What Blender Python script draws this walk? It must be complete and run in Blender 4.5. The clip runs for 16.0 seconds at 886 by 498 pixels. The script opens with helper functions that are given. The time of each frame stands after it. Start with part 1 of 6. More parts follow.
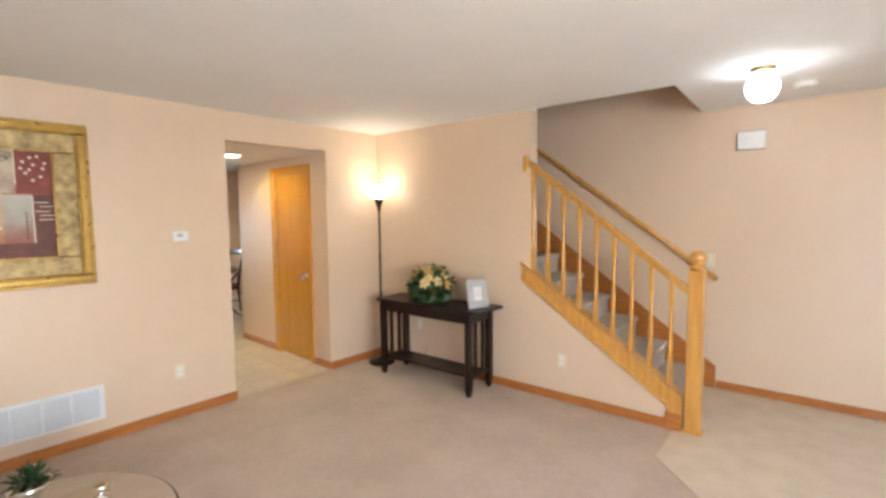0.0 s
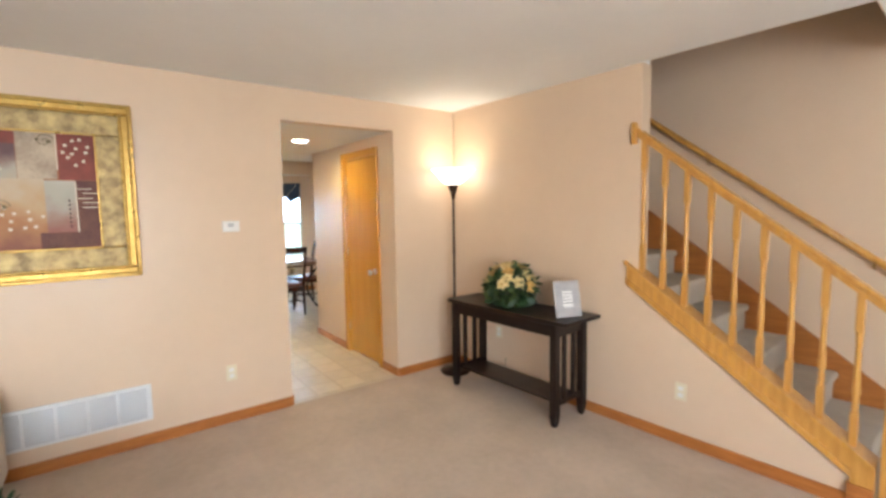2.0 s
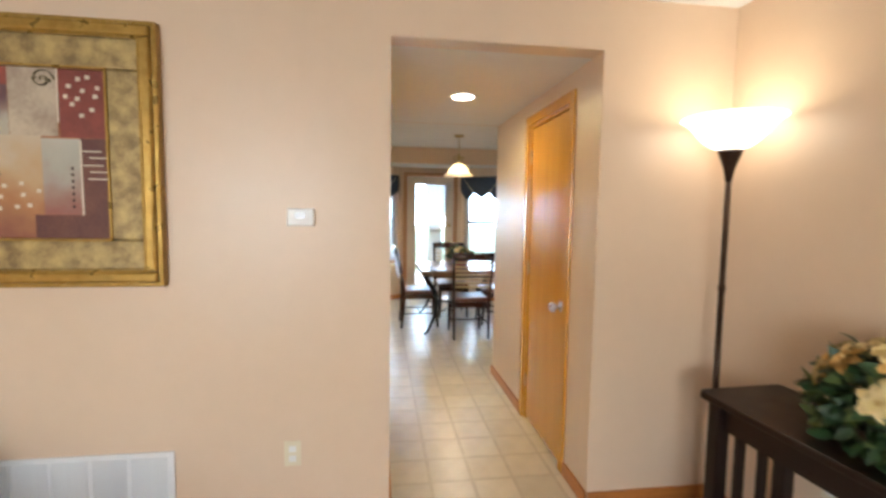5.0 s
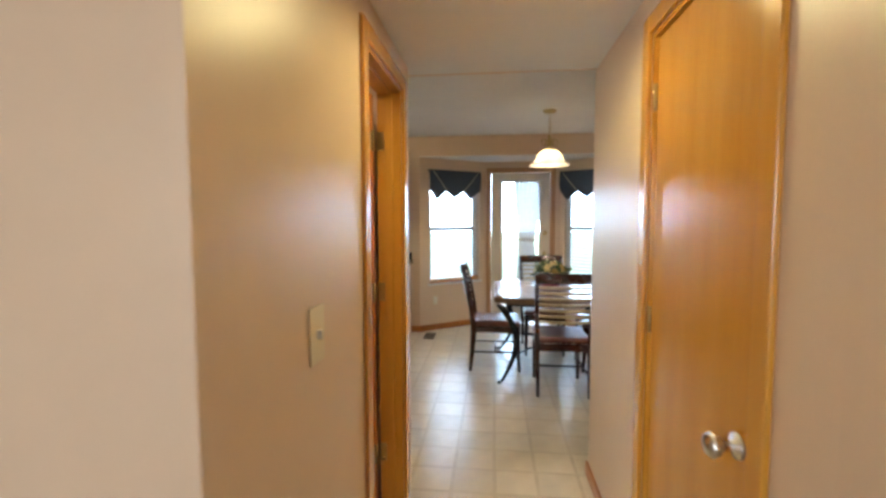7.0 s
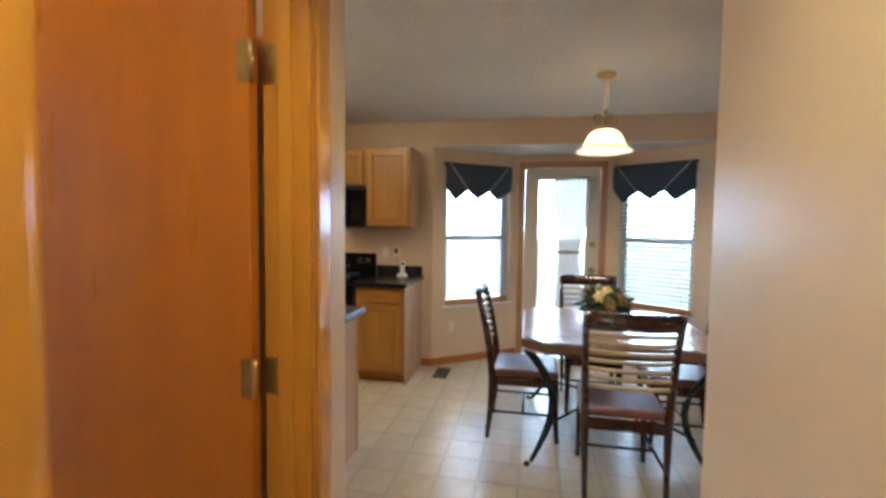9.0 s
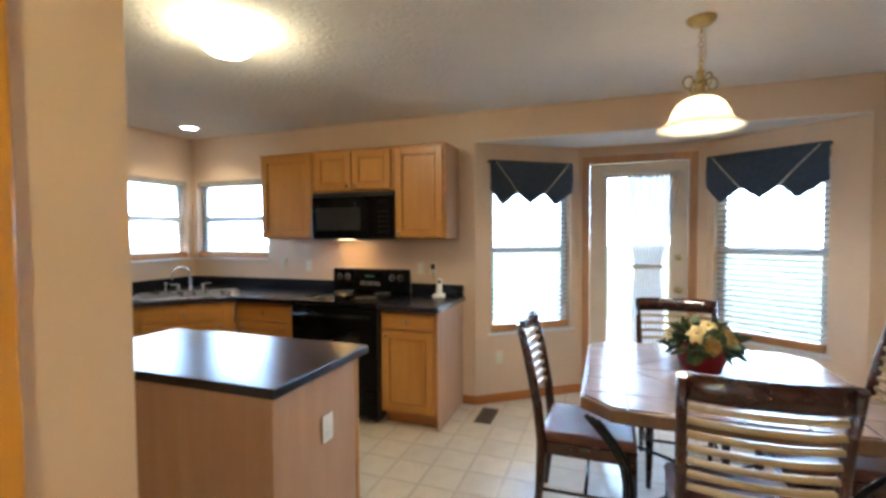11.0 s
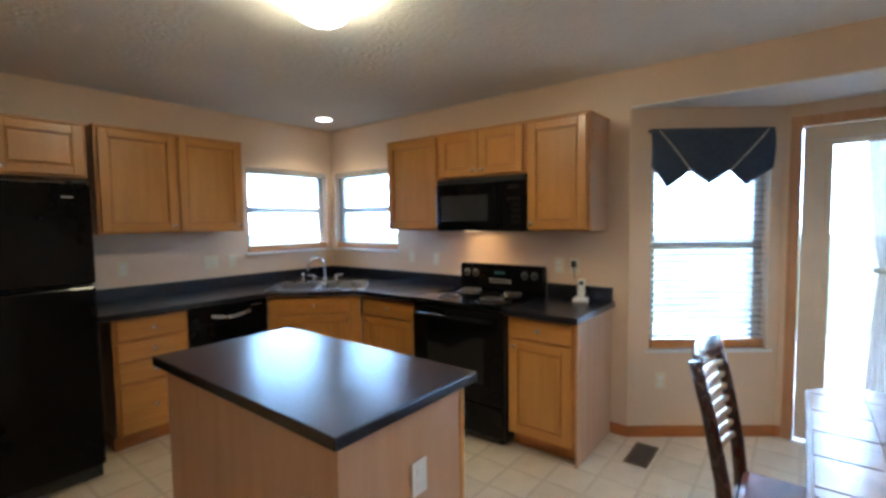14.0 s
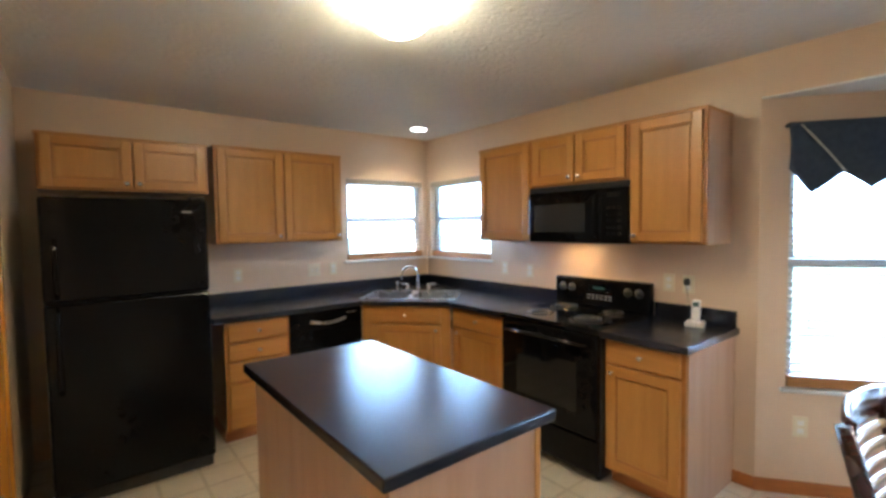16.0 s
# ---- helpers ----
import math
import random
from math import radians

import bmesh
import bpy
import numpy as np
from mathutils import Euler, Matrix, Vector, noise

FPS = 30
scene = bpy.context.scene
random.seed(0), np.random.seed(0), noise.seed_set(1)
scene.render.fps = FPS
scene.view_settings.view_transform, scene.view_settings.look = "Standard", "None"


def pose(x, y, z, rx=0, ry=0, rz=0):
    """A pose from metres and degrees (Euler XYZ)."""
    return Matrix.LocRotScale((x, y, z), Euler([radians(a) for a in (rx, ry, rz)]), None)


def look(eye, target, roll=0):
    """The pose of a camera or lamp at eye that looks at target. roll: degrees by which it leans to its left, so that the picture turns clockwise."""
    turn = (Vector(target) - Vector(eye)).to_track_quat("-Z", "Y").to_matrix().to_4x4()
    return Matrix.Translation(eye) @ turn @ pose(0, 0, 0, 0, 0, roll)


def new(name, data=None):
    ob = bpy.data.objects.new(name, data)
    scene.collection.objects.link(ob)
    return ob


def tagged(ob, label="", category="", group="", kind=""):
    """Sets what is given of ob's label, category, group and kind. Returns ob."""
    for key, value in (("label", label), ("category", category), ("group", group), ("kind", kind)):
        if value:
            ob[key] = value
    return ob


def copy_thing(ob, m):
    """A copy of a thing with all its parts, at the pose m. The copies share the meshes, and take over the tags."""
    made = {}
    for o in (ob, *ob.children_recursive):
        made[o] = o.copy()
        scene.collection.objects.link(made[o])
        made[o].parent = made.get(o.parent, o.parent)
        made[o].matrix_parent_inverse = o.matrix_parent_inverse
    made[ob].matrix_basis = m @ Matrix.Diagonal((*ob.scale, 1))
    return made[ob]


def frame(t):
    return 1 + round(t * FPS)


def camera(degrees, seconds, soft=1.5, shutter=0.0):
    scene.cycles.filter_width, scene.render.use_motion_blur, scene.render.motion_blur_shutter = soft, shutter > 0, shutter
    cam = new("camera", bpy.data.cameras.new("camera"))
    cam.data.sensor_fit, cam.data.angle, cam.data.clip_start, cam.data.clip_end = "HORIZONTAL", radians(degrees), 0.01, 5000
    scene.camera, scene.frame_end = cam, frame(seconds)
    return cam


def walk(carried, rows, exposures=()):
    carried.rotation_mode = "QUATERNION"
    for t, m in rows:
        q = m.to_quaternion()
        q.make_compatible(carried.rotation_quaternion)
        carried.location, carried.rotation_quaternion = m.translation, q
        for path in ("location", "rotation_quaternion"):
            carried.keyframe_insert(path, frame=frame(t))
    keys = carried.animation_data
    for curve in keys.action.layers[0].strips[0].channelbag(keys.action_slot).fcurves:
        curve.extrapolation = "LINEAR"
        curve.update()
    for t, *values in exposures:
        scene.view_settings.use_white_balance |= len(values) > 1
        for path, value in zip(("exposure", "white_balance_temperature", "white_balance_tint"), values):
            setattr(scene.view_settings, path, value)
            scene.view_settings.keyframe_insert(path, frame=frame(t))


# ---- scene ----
cam = camera(88.5, 16.0, soft=3.0, shutter=0.5)
PATH = [
    (0, (0.149, -0.197, 1.572), (-1.161, 1.307, 1.419), -0.6),
    (0.5, (0.099, -0.101, 1.559), (-1.274, 1.343, 1.397), -1.1),
    (1, (0.016, 0.009, 1.541), (-1.428, 1.383, 1.375), -1.2),
    (1.5, (-0.087, 0.185, 1.524), (-1.605, 1.476, 1.353), -1.2),
    (2, (-0.217, 0.378, 1.521), (-1.809, 1.576, 1.345), -0.9),
    (2.5, (-0.349, 0.61, 1.514), (-2.034, 1.673, 1.338), -0.9),
    (3, (-0.532, 0.799, 1.495), (-2.302, 1.715, 1.331), -0.4),
    (3.5, (-0.766, 0.992, 1.482), (-2.606, 1.758, 1.319), 0.3),
    (4, (-1.01, 1.193, 1.455), (-2.914, 1.787, 1.306), 0.5),
    (4.5, (-1.327, 1.31, 1.425), (-3.274, 1.748, 1.284), 0.9),
    (5, (-1.671, 1.449, 1.449), (-3.645, 1.729, 1.29), 0.8),
    (5.2, (-1.803, 1.524, 1.454), (-3.786, 1.728, 1.294), 0.5),
    (7.5, (-3.418, 1.996, 1.421), (-5.396, 1.725, 1.296), 0.1),
    (8, (-3.732, 2.023, 1.42), (-5.705, 1.716, 1.299), 0.4),
    (8.5, (-4.016, 2.001, 1.432), (-5.983, 1.662, 1.314), 0.7),
    (11, (-5.054, 2.052, 1.447), (-6.935, 1.378, 1.375), -0.3),
    (11.5, (-5.172, 2.001, 1.456), (-7.023, 1.245, 1.388), -0.1),
    (12, (-5.269, 1.973, 1.47), (-7.078, 1.122, 1.403), -0.0),
    (12.5, (-5.345, 1.964, 1.483), (-7.105, 1.017, 1.411), -0.1),
    (13, (-5.425, 1.97, 1.489), (-7.126, 0.922, 1.403), -0.3),
    (13.5, (-5.493, 1.955, 1.478), (-7.129, 0.809, 1.374), -0.4),
    (14, (-5.58, 1.924, 1.475), (-7.147, 0.687, 1.351), -0.7),
    (14.5, (-5.646, 1.907, 1.488), (-7.137, 0.581, 1.352), -1.0),
    (15, (-5.701, 1.912, 1.504), (-7.109, 0.498, 1.368), -1.1),
    (15.5, (-5.741, 1.914, 1.514), (-7.063, 0.418, 1.394), -1.0),
    (16, (-5.76, 1.915, 1.521), (-7.001, 0.35, 1.421), -0.8),
]
walk(cam, [(t, look(eye, target, roll)) for t, eye, target, roll in PATH], exposures=[(0, 2.85, 6150, 10), (2.5, 2.8, 6200, 10), (5, 2.6, 6300, 10), (7.5, 2.42, 6150, 9), (8.5, 2.42, 6050, 9), (11, 2.76, 5750, 10), (13, 2.54, 5450, 10), (14.5, 2.56, 5300, 10), (16, 2.97, 5400, 10)])

# ---------------------------------------------------------------- light
world = bpy.data.worlds.new("sky")
scene.world = world
world.use_nodes = True
wn = world.node_tree.nodes
sky = wn.new("ShaderNodeTexSky")
sky.sky_type = "NISHITA"
sky.sun_disc = False
sky.sun_elevation = radians(48)
sky.sun_rotation = radians(110)
wn["Background"].inputs[1].default_value = 0.15
world.node_tree.links.new(sky.outputs[0], wn["Background"].inputs[0])


def lamp(name, kind, m, power, colour, size=0.1, size_y=None):
    data = bpy.data.lights.new(name, kind)
    data.energy, data.color = power, colour
    if kind == "AREA":
        data.shape = "RECTANGLE" if size_y else "DISK"
        data.size = size
        if size_y:
            data.size_y = size_y
    elif kind == "SUN":
        data.angle = size
    else:
        data.shadow_soft_size = size
    ob = new(name, data)
    ob.matrix_world = m
    return ob


WARM = (1.0, 0.80, 0.46)
SOFT = (1.0, 0.86, 0.66)
DAY = (0.50, 0.75, 1.0)
ROOMDAY = (0.84, 0.92, 1.0)
lamp("sun", "SUN", look((6, -3, 12), (0, 0, 0)), 5.0, (1.0, 0.95, 0.88), radians(0.5))
# daylight at the openings, from outside and above
lamp("daylight_bay_left", "AREA", look((-9.62, 0.95, 2.75), (-8.0, 2.1, 0.7)), 4.0, DAY, 1.0, 0.9)
lamp("daylight_bay_door", "AREA", look((-10.1, 2.35, 2.85), (-8.3, 2.35, 0.5)), 7.0, DAY, 1.0, 0.9)
lamp("daylight_bay_right", "AREA", look((-9.62, 3.75, 2.75), (-8.0, 2.6, 0.7)), 7.0, DAY, 1.0, 0.9)
lamp("daylight_sink_west", "AREA", look((-9.4, -1.55, 2.7), (-7.6, -1.3, 0.9)), 1.6, DAY, 0.9, 0.8)
lamp("daylight_sink_south", "AREA", look((-8.2, -2.8, 2.7), (-7.9, -1.0, 0.9)), 1.6, DAY, 0.9, 0.8)
lamp("daylight_side", "AREA", look((2.55, -0.35, 1.5), (-3.0, 0.9, 1.2)), 27.0, ROOMDAY, 1.8, 1.5)
# the lamps of the house
lamp("torchiere_bulb", "POINT", pose(-3.475, 2.955, 1.825), 0.26, (1.0, 0.85, 0.60), 0.05)
lamp("hall_bulb", "SPOT", pose(-4.66, 1.992, 2.19), 6.0, (1.0, 0.83, 0.34), 0.05).data.spot_size = radians(172)
bpy.data.lights["hall_bulb"].spot_blend = 0.6
lamp("pendant_bulb", "POINT", pose(-7.5, 2.465, 1.985), 6.0, SOFT, 0.03)
lamp("sink_bulb", "SPOT", pose(-8.25, -1.6, 2.42), 2.46, WARM, 0.05).data.spot_size = radians(120)
lamp("hood_bulb", "AREA", pose(-8.5, -0.1, 1.38), 0.22, (1.0, 0.56, 0.18), 0.12)

# ---------------------------------------------------------------- materials


def nodes_of(name):
    m = bpy.data.materials.new(name)
    m.use_nodes = True
    t = m.node_tree
    return m, t, t.nodes["Principled BSDF"]


def mk(name, c1, c2=None, scale=3.0, rough=0.6, bump=0.0, bscale=200.0, metal=0.0, stretch=(1, 1, 1), rvar=0.1, coat=0.0, detail=6.0, spec=0.5, random=0.0):
    """Two-colour noise at two scales, with fine relief and gloss that varies."""
    m, t, p = nodes_of(name)
    N, L = t.nodes, t.links
    co = N.new("ShaderNodeTexCoord")
    mp = N.new("ShaderNodeMapping")
    mp.inputs["Scale"].default_value = stretch
    L.new(co.outputs["Object"], mp.inputs[0])
    n1 = N.new("ShaderNodeTexNoise")
    n1.inputs["Scale"].default_value, n1.inputs["Detail"].default_value = scale, detail
    L.new(mp.outputs[0], n1.inputs["Vector"])
    n2 = N.new("ShaderNodeTexNoise")
    n2.inputs["Scale"].default_value, n2.inputs["Detail"].default_value = scale * 9, 3
    L.new(mp.outputs[0], n2.inputs["Vector"])
    add = N.new("ShaderNodeMath")
    add.operation = "MULTIPLY_ADD"
    add.inputs[1].default_value = 0.35
    L.new(n2.outputs[0], add.inputs[0])
    L.new(n1.outputs[0], add.inputs[2])
    ramp = N.new("ShaderNodeMapRange")
    ramp.inputs[1].default_value, ramp.inputs[2].default_value = 0.5, 0.85
    L.new(add.outputs[0], ramp.inputs[0])
    mix = N.new("ShaderNodeMix")
    mix.data_type = "RGBA"
    mix.inputs[6].default_value = (*c1, 1)
    mix.inputs[7].default_value = (*(c2 or c1), 1)
    L.new(ramp.outputs[0], mix.inputs[0])
    out = mix.outputs[2]
    if random:
        info = N.new("ShaderNodeObjectInfo")
        hsv = N.new("ShaderNodeHueSaturation")
        rr = N.new("ShaderNodeMapRange")
        rr.inputs[3].default_value, rr.inputs[4].default_value = 1 - random, 1 + random
        L.new(info.outputs["Random"], rr.inputs[0])
        L.new(rr.outputs[0], hsv.inputs["Value"])
        L.new(out, hsv.inputs["Color"])
        out = hsv.outputs[0]
    L.new(out, p.inputs["Base Color"])
    rg = N.new("ShaderNodeMapRange")
    rg.inputs[3].default_value, rg.inputs[4].default_value = max(0.02, rough - rvar), min(1, rough + rvar)
    L.new(n1.outputs[0], rg.inputs[0])
    L.new(rg.outputs[0], p.inputs["Roughness"])
    p.inputs["Metallic"].default_value = metal
    p.inputs["Specular IOR Level"].default_value = spec
    if coat:
        p.inputs["Coat Weight"].default_value, p.inputs["Coat Roughness"].default_value = coat, 0.12
    if bump:
        nb = N.new("ShaderNodeTexNoise")
        nb.inputs["Scale"].default_value, nb.inputs["Detail"].default_value = bscale, 4
        L.new(mp.outputs[0], nb.inputs["Vector"])
        b = N.new("ShaderNodeBump")
        b.inputs["Strength"].default_value, b.inputs["Distance"].default_value = bump, 0.004
        L.new(nb.outputs[0], b.inputs["Height"])
        L.new(b.outputs[0], p.inputs["Normal"])
    return m


def glow(name, colour, strength, base=(0.9, 0.9, 0.88)):
    m, t, p = nodes_of(name)
    p.inputs["Base Color"].default_value = (*base, 1)
    p.inputs["Roughness"].default_value = 0.35
    p.inputs["Emission Color"].default_value = (*colour, 1)
    p.inputs["Emission Strength"].default_value = strength
    return m


def glass(name, rough=0.0):
    m, t, p = nodes_of(name)
    p.inputs["Base Color"].default_value = (0.98, 1, 0.99, 1)
    p.inputs["Roughness"].default_value = rough
    p.inputs["Transmission Weight"].default_value = 1.0
    p.inputs["IOR"].default_value = 1.45
    return m


def stippled(name, colour):
    """Stamped ceiling plaster: small ridges in rosettes."""
    m = mk(name, colour, tuple(c * 0.94 for c in colour), 1.5, 0.9, 0.0)
    t = m.node_tree
    N, L = t.nodes, t.links
    co = N.new("ShaderNodeTexCoord")
    warp = N.new("ShaderNodeTexNoise")
    warp.inputs["Scale"].default_value = 9
    L.new(co.outputs["Object"], warp.inputs["Vector"])
    ad = N.new("ShaderNodeVectorMath")
    ad.operation = "MULTIPLY_ADD"
    ad.inputs[1].default_value = (0.09, 0.09, 0.09)
    L.new(warp.outputs["Color"], ad.inputs[0])
    L.new(co.outputs["Object"], ad.inputs[2])
    v = N.new("ShaderNodeTexVoronoi")
    v.feature = "DISTANCE_TO_EDGE"
    v.inputs["Scale"].default_value = 19
    L.new(ad.outputs[0], v.inputs["Vector"])
    n = N.new("ShaderNodeTexNoise")
    n.inputs["Scale"].default_value = 26
    L.new(ad.outputs[0], n.inputs["Vector"])
    mu = N.new("ShaderNodeMath")
    mu.operation = "MULTIPLY"
    L.new(v.outputs["Distance"], mu.inputs[0])
    L.new(n.outputs[0], mu.inputs[1])
    b = N.new("ShaderNodeBump")
    b.inputs["Strength"].default_value, b.inputs["Distance"].default_value = 0.40, 0.03
    L.new(mu.outputs[0], b.inputs["Height"])
    L.new(b.outputs[0], t.nodes["Principled BSDF"].inputs["Normal"])
    return m


PAINT = mk("peach_wall_paint", (0.70, 0.53, 0.375), (0.665, 0.50, 0.35), 1.2, 0.36, 0.10, 260, rvar=0.06)
CEIL = stippled("white_stamped_ceiling", (0.80, 0.79, 0.77))
CEILS = mk("white_smooth_ceiling", (0.80, 0.79, 0.77), (0.77, 0.76, 0.74), 1.5, 0.85, 0.12, 120)
CARPET = mk("beige_carpet", (0.63, 0.50, 0.385), (0.52, 0.41, 0.31), 2.2, 0.95, 0.9, 420, rvar=0.03)
STAIRCARPET = mk("grey_beige_stair_carpet", (0.58, 0.51, 0.42), (0.49, 0.43, 0.35), 5, 0.95, 0.9, 420, rvar=0.03)
TILE = mk("cream_vinyl_tile", (0.715, 0.625, 0.48), (0.635, 0.545, 0.405), 7, 0.32, 0.012, 90, rvar=0.03, random=0.06, spec=0.75)
GROUT = mk("pale_vinyl_joint", (0.63, 0.54, 0.40), (0.565, 0.475, 0.345), 14, 0.33, rvar=0.03)
OAK = mk("honey_oak", (0.66, 0.34, 0.075), (0.50, 0.235, 0.045), 4, 0.30, 0.12, 60, stretch=(9, 9, 0.7), coat=0.35)
OAKX = mk("honey_oak_long_x", (0.66, 0.34, 0.075), (0.50, 0.235, 0.045), 4, 0.30, 0.12, 60, stretch=(0.7, 9, 9), coat=0.35)
TRIM = mk("stained_oak_trim", (0.48, 0.175, 0.038), (0.36, 0.12, 0.025), 4, 0.38, 0.1, 60, stretch=(1.2, 1.2, 9), coat=0.2)
# oak trim made paler and duller: glare from the glazed door, in the colour
BAYTRIM = mk("glare_paled_oak_casing", (0.47, 0.245, 0.115), (0.39, 0.19, 0.085), 4, 0.42, 0.1, 60, stretch=(9, 9, 0.8), coat=0.15)
DOORWOOD = mk("orange_oak_door", (0.62, 0.295, 0.035), (0.55, 0.245, 0.028), 3, 0.25, 0.05, 50, stretch=(4, 4, 0.45), coat=0.5, rvar=0.02)
CAB = mk("maple_cabinet", (0.56, 0.268, 0.060), (0.46, 0.208, 0.042), 2.2, 0.38, 0.06, 60, stretch=(8, 8, 0.6), coat=0.1)
# redder frame wood, with the shade of seams and grooves put into its colour
CABEDGE = mk("maple_edge_seam_shade", (0.46, 0.190, 0.036), (0.37, 0.148, 0.028), 4, 0.42, 0.06, 60, stretch=(4, 4, 4))
CABX = mk("maple_cabinet_rail", (0.54, 0.250, 0.053), (0.44, 0.192, 0.037), 2.2, 0.38, 0.06, 60, stretch=(0.8, 0.8, 9), coat=0.1)
PANEL = mk("maple_side_panel", (0.51, 0.31, 0.185), (0.46, 0.272, 0.155), 2.5, 0.4, 0.04, 60, stretch=(6, 6, 0.5))
LAMINATE = mk("black_laminate", (0.0095, 0.0115, 0.020), (0.011, 0.013, 0.022), 6, 0.26, rvar=0.015, spec=0.7, detail=2.0)
BLACKGLOSS = mk("black_appliance", (0.004, 0.004, 0.0045), (0.006, 0.006, 0.0065), 3, 0.07, 0.010, 300, rvar=0.02, spec=0.16)
BLACKGLASS = mk("black_oven_glass", (0.006, 0.006, 0.008), None, 3, 0.05, rvar=0.02)
BLACKPL = mk("black_plastic", (0.018, 0.018, 0.018), (0.03, 0.03, 0.03), 20, 0.4)
DARKWOOD = mk("espresso_wood", (0.014, 0.006, 0.004), (0.008, 0.0035, 0.003), 4, 0.32, 0.04, 60, stretch=(3, 3, 3), spec=0.35)
CHAIRWOOD = mk("dark_cherry_wood", (0.055, 0.016, 0.010), (0.030, 0.009, 0.007), 4, 0.25, 0.05, 60, stretch=(3, 3, 3), coat=0.4)
SLATWOOD = mk("satin_wood_slat", (0.52, 0.37, 0.18), (0.42, 0.29, 0.13), 6, 0.33, 0.04, 60, coat=0.3)
LEATHER = mk("brown_leather", (0.17, 0.048, 0.026), (0.11, 0.030, 0.017), 9, 0.35, 0.3, 160)
IRON = mk("black_wrought_iron", (0.012, 0.011, 0.010), (0.02, 0.018, 0.016), 30, 0.42, 0.2, 120, metal=0.6)
BRONZE = mk("dark_bronze", (0.055, 0.028, 0.016), (0.035, 0.018, 0.010), 12, 0.35, metal=0.7)
CHROME = mk("polished_chrome", (0.80, 0.80, 0.80), None, 5, 0.08, metal=1.0, rvar=0.03)
STEEL = mk("brushed_steel", (0.62, 0.61, 0.59), (0.52, 0.51, 0.5), 10, 0.28, metal=1.0)
BRASS = mk("antique_brass", (0.55, 0.42, 0.20), (0.40, 0.30, 0.13), 12, 0.3, metal=1.0)
GOLD = mk("gilt_frame", (0.44, 0.275, 0.068), (0.31, 0.18, 0.038), 18, 0.3, 0.3, 60, metal=0.7)
GOLDLEAF = mk("mottled_gold_leaf", (0.47, 0.335, 0.125), (0.19, 0.12, 0.045), 17, 0.45, 0.8, 26, metal=0.25, detail=10)
WHITE = mk("white_plastic", (0.80, 0.79, 0.76), (0.74, 0.73, 0.70), 8, 0.4)
IVORY = mk("ivory_plate", (0.74, 0.66, 0.48), (0.70, 0.62, 0.45), 8, 0.4)
WHITEPAINT = mk("white_enamel", (0.78, 0.78, 0.77), (0.72, 0.72, 0.72), 6, 0.35, 0.05, 120)
VINYLWHITE = mk("white_window_vinyl", (0.78, 0.78, 0.77), (0.72, 0.72, 0.72), 6, 0.4)
DOORPAINT = mk("cream_patio_door", (0.70, 0.62, 0.52), (0.66, 0.58, 0.48), 5, 0.45)
NAVY = mk("navy_valance_cloth", (0.026, 0.042, 0.075), (0.045, 0.068, 0.105), 30, 0.75, 0.5, 300)
CORD = mk("pale_braid", (0.55, 0.54, 0.50), (0.42, 0.41, 0.38), 60, 0.7)
BLIND = mk("pale_wood_blind_slat", (0.40, 0.34, 0.275), (0.34, 0.285, 0.23), 8, 0.45)
RED = mk("red_foil_pot", (0.30, 0.018, 0.030), (0.20, 0.010, 0.02), 20, 0.35, 0.4, 60)
LEAF = mk("green_leaf", (0.035, 0.085, 0.022), (0.018, 0.045, 0.014), 30, 0.5, 0.2, 80, random=0.3)
LEAFL = mk("pale_leaf", (0.12, 0.16, 0.05), (0.08, 0.12, 0.03), 30, 0.5, 0.2, 80, random=0.3)
PETAL = mk("cream_petal", (0.74, 0.60, 0.30), (0.58, 0.44, 0.17), 30, 0.6, 0.2, 80, random=0.2)
PETALG = mk("gold_petal", (0.55, 0.34, 0.10), (0.42, 0.24, 0.06), 30, 0.55, 0.2, 80, random=0.2)
SILVER = mk("silver_frame", (0.50, 0.505, 0.51), (0.42, 0.425, 0.43), 20, 0.35, 0.2, 60, metal=0.3)
PAPER = mk("white_paper", (0.80, 0.79, 0.76), (0.76, 0.75, 0.72), 8, 0.7)
INK = mk("grey_ink", (0.25, 0.25, 0.26), None, 8, 0.7)
TABLETILE = mk("slate_table_tile", (0.34, 0.245, 0.20), (0.25, 0.18, 0.15), 9, 0.22, 0.15, 60, random=0.15)
TABLEEDGE = mk("brown_table_edge", (0.22, 0.12, 0.06), (0.15, 0.08, 0.04), 9, 0.35, 0.1, 60)
SHEER = mk("white_sheer", (0.68, 0.61, 0.53), (0.60, 0.53, 0.46), 30, 0.8)
_t = SHEER.node_tree
_mx, _tr = _t.nodes.new("ShaderNodeMixShader"), _t.nodes.new("ShaderNodeBsdfTransparent")
_tl = _t.nodes.new("ShaderNodeBsdfTranslucent")
_tl.inputs[0].default_value = (0.85, 0.85, 0.85, 1)
_m2 = _t.nodes.new("ShaderNodeMixShader")
_t.links.new(_t.nodes["Principled BSDF"].outputs[0], _m2.inputs[1])
_t.links.new(_tl.outputs[0], _m2.inputs[2])
_mx.inputs[0].default_value = 0.05
_m2.inputs[0].default_value = 0.05
_t.links.new(_m2.outputs[0], _mx.inputs[1])
_t.links.new(_tr.outputs[0], _mx.inputs[2])
_t.links.new(_mx.outputs[0], _t.nodes["Material Output"].inputs[0])
UPHOL = mk("cream_upholstery", (0.66, 0.60, 0.52), (0.58, 0.52, 0.45), 6, 0.85, 0.4, 300)
GRASS = mk("lawn", (0.07, 0.10, 0.045), (0.10, 0.125, 0.06), 1.5, 0.95, 0.5, 40)
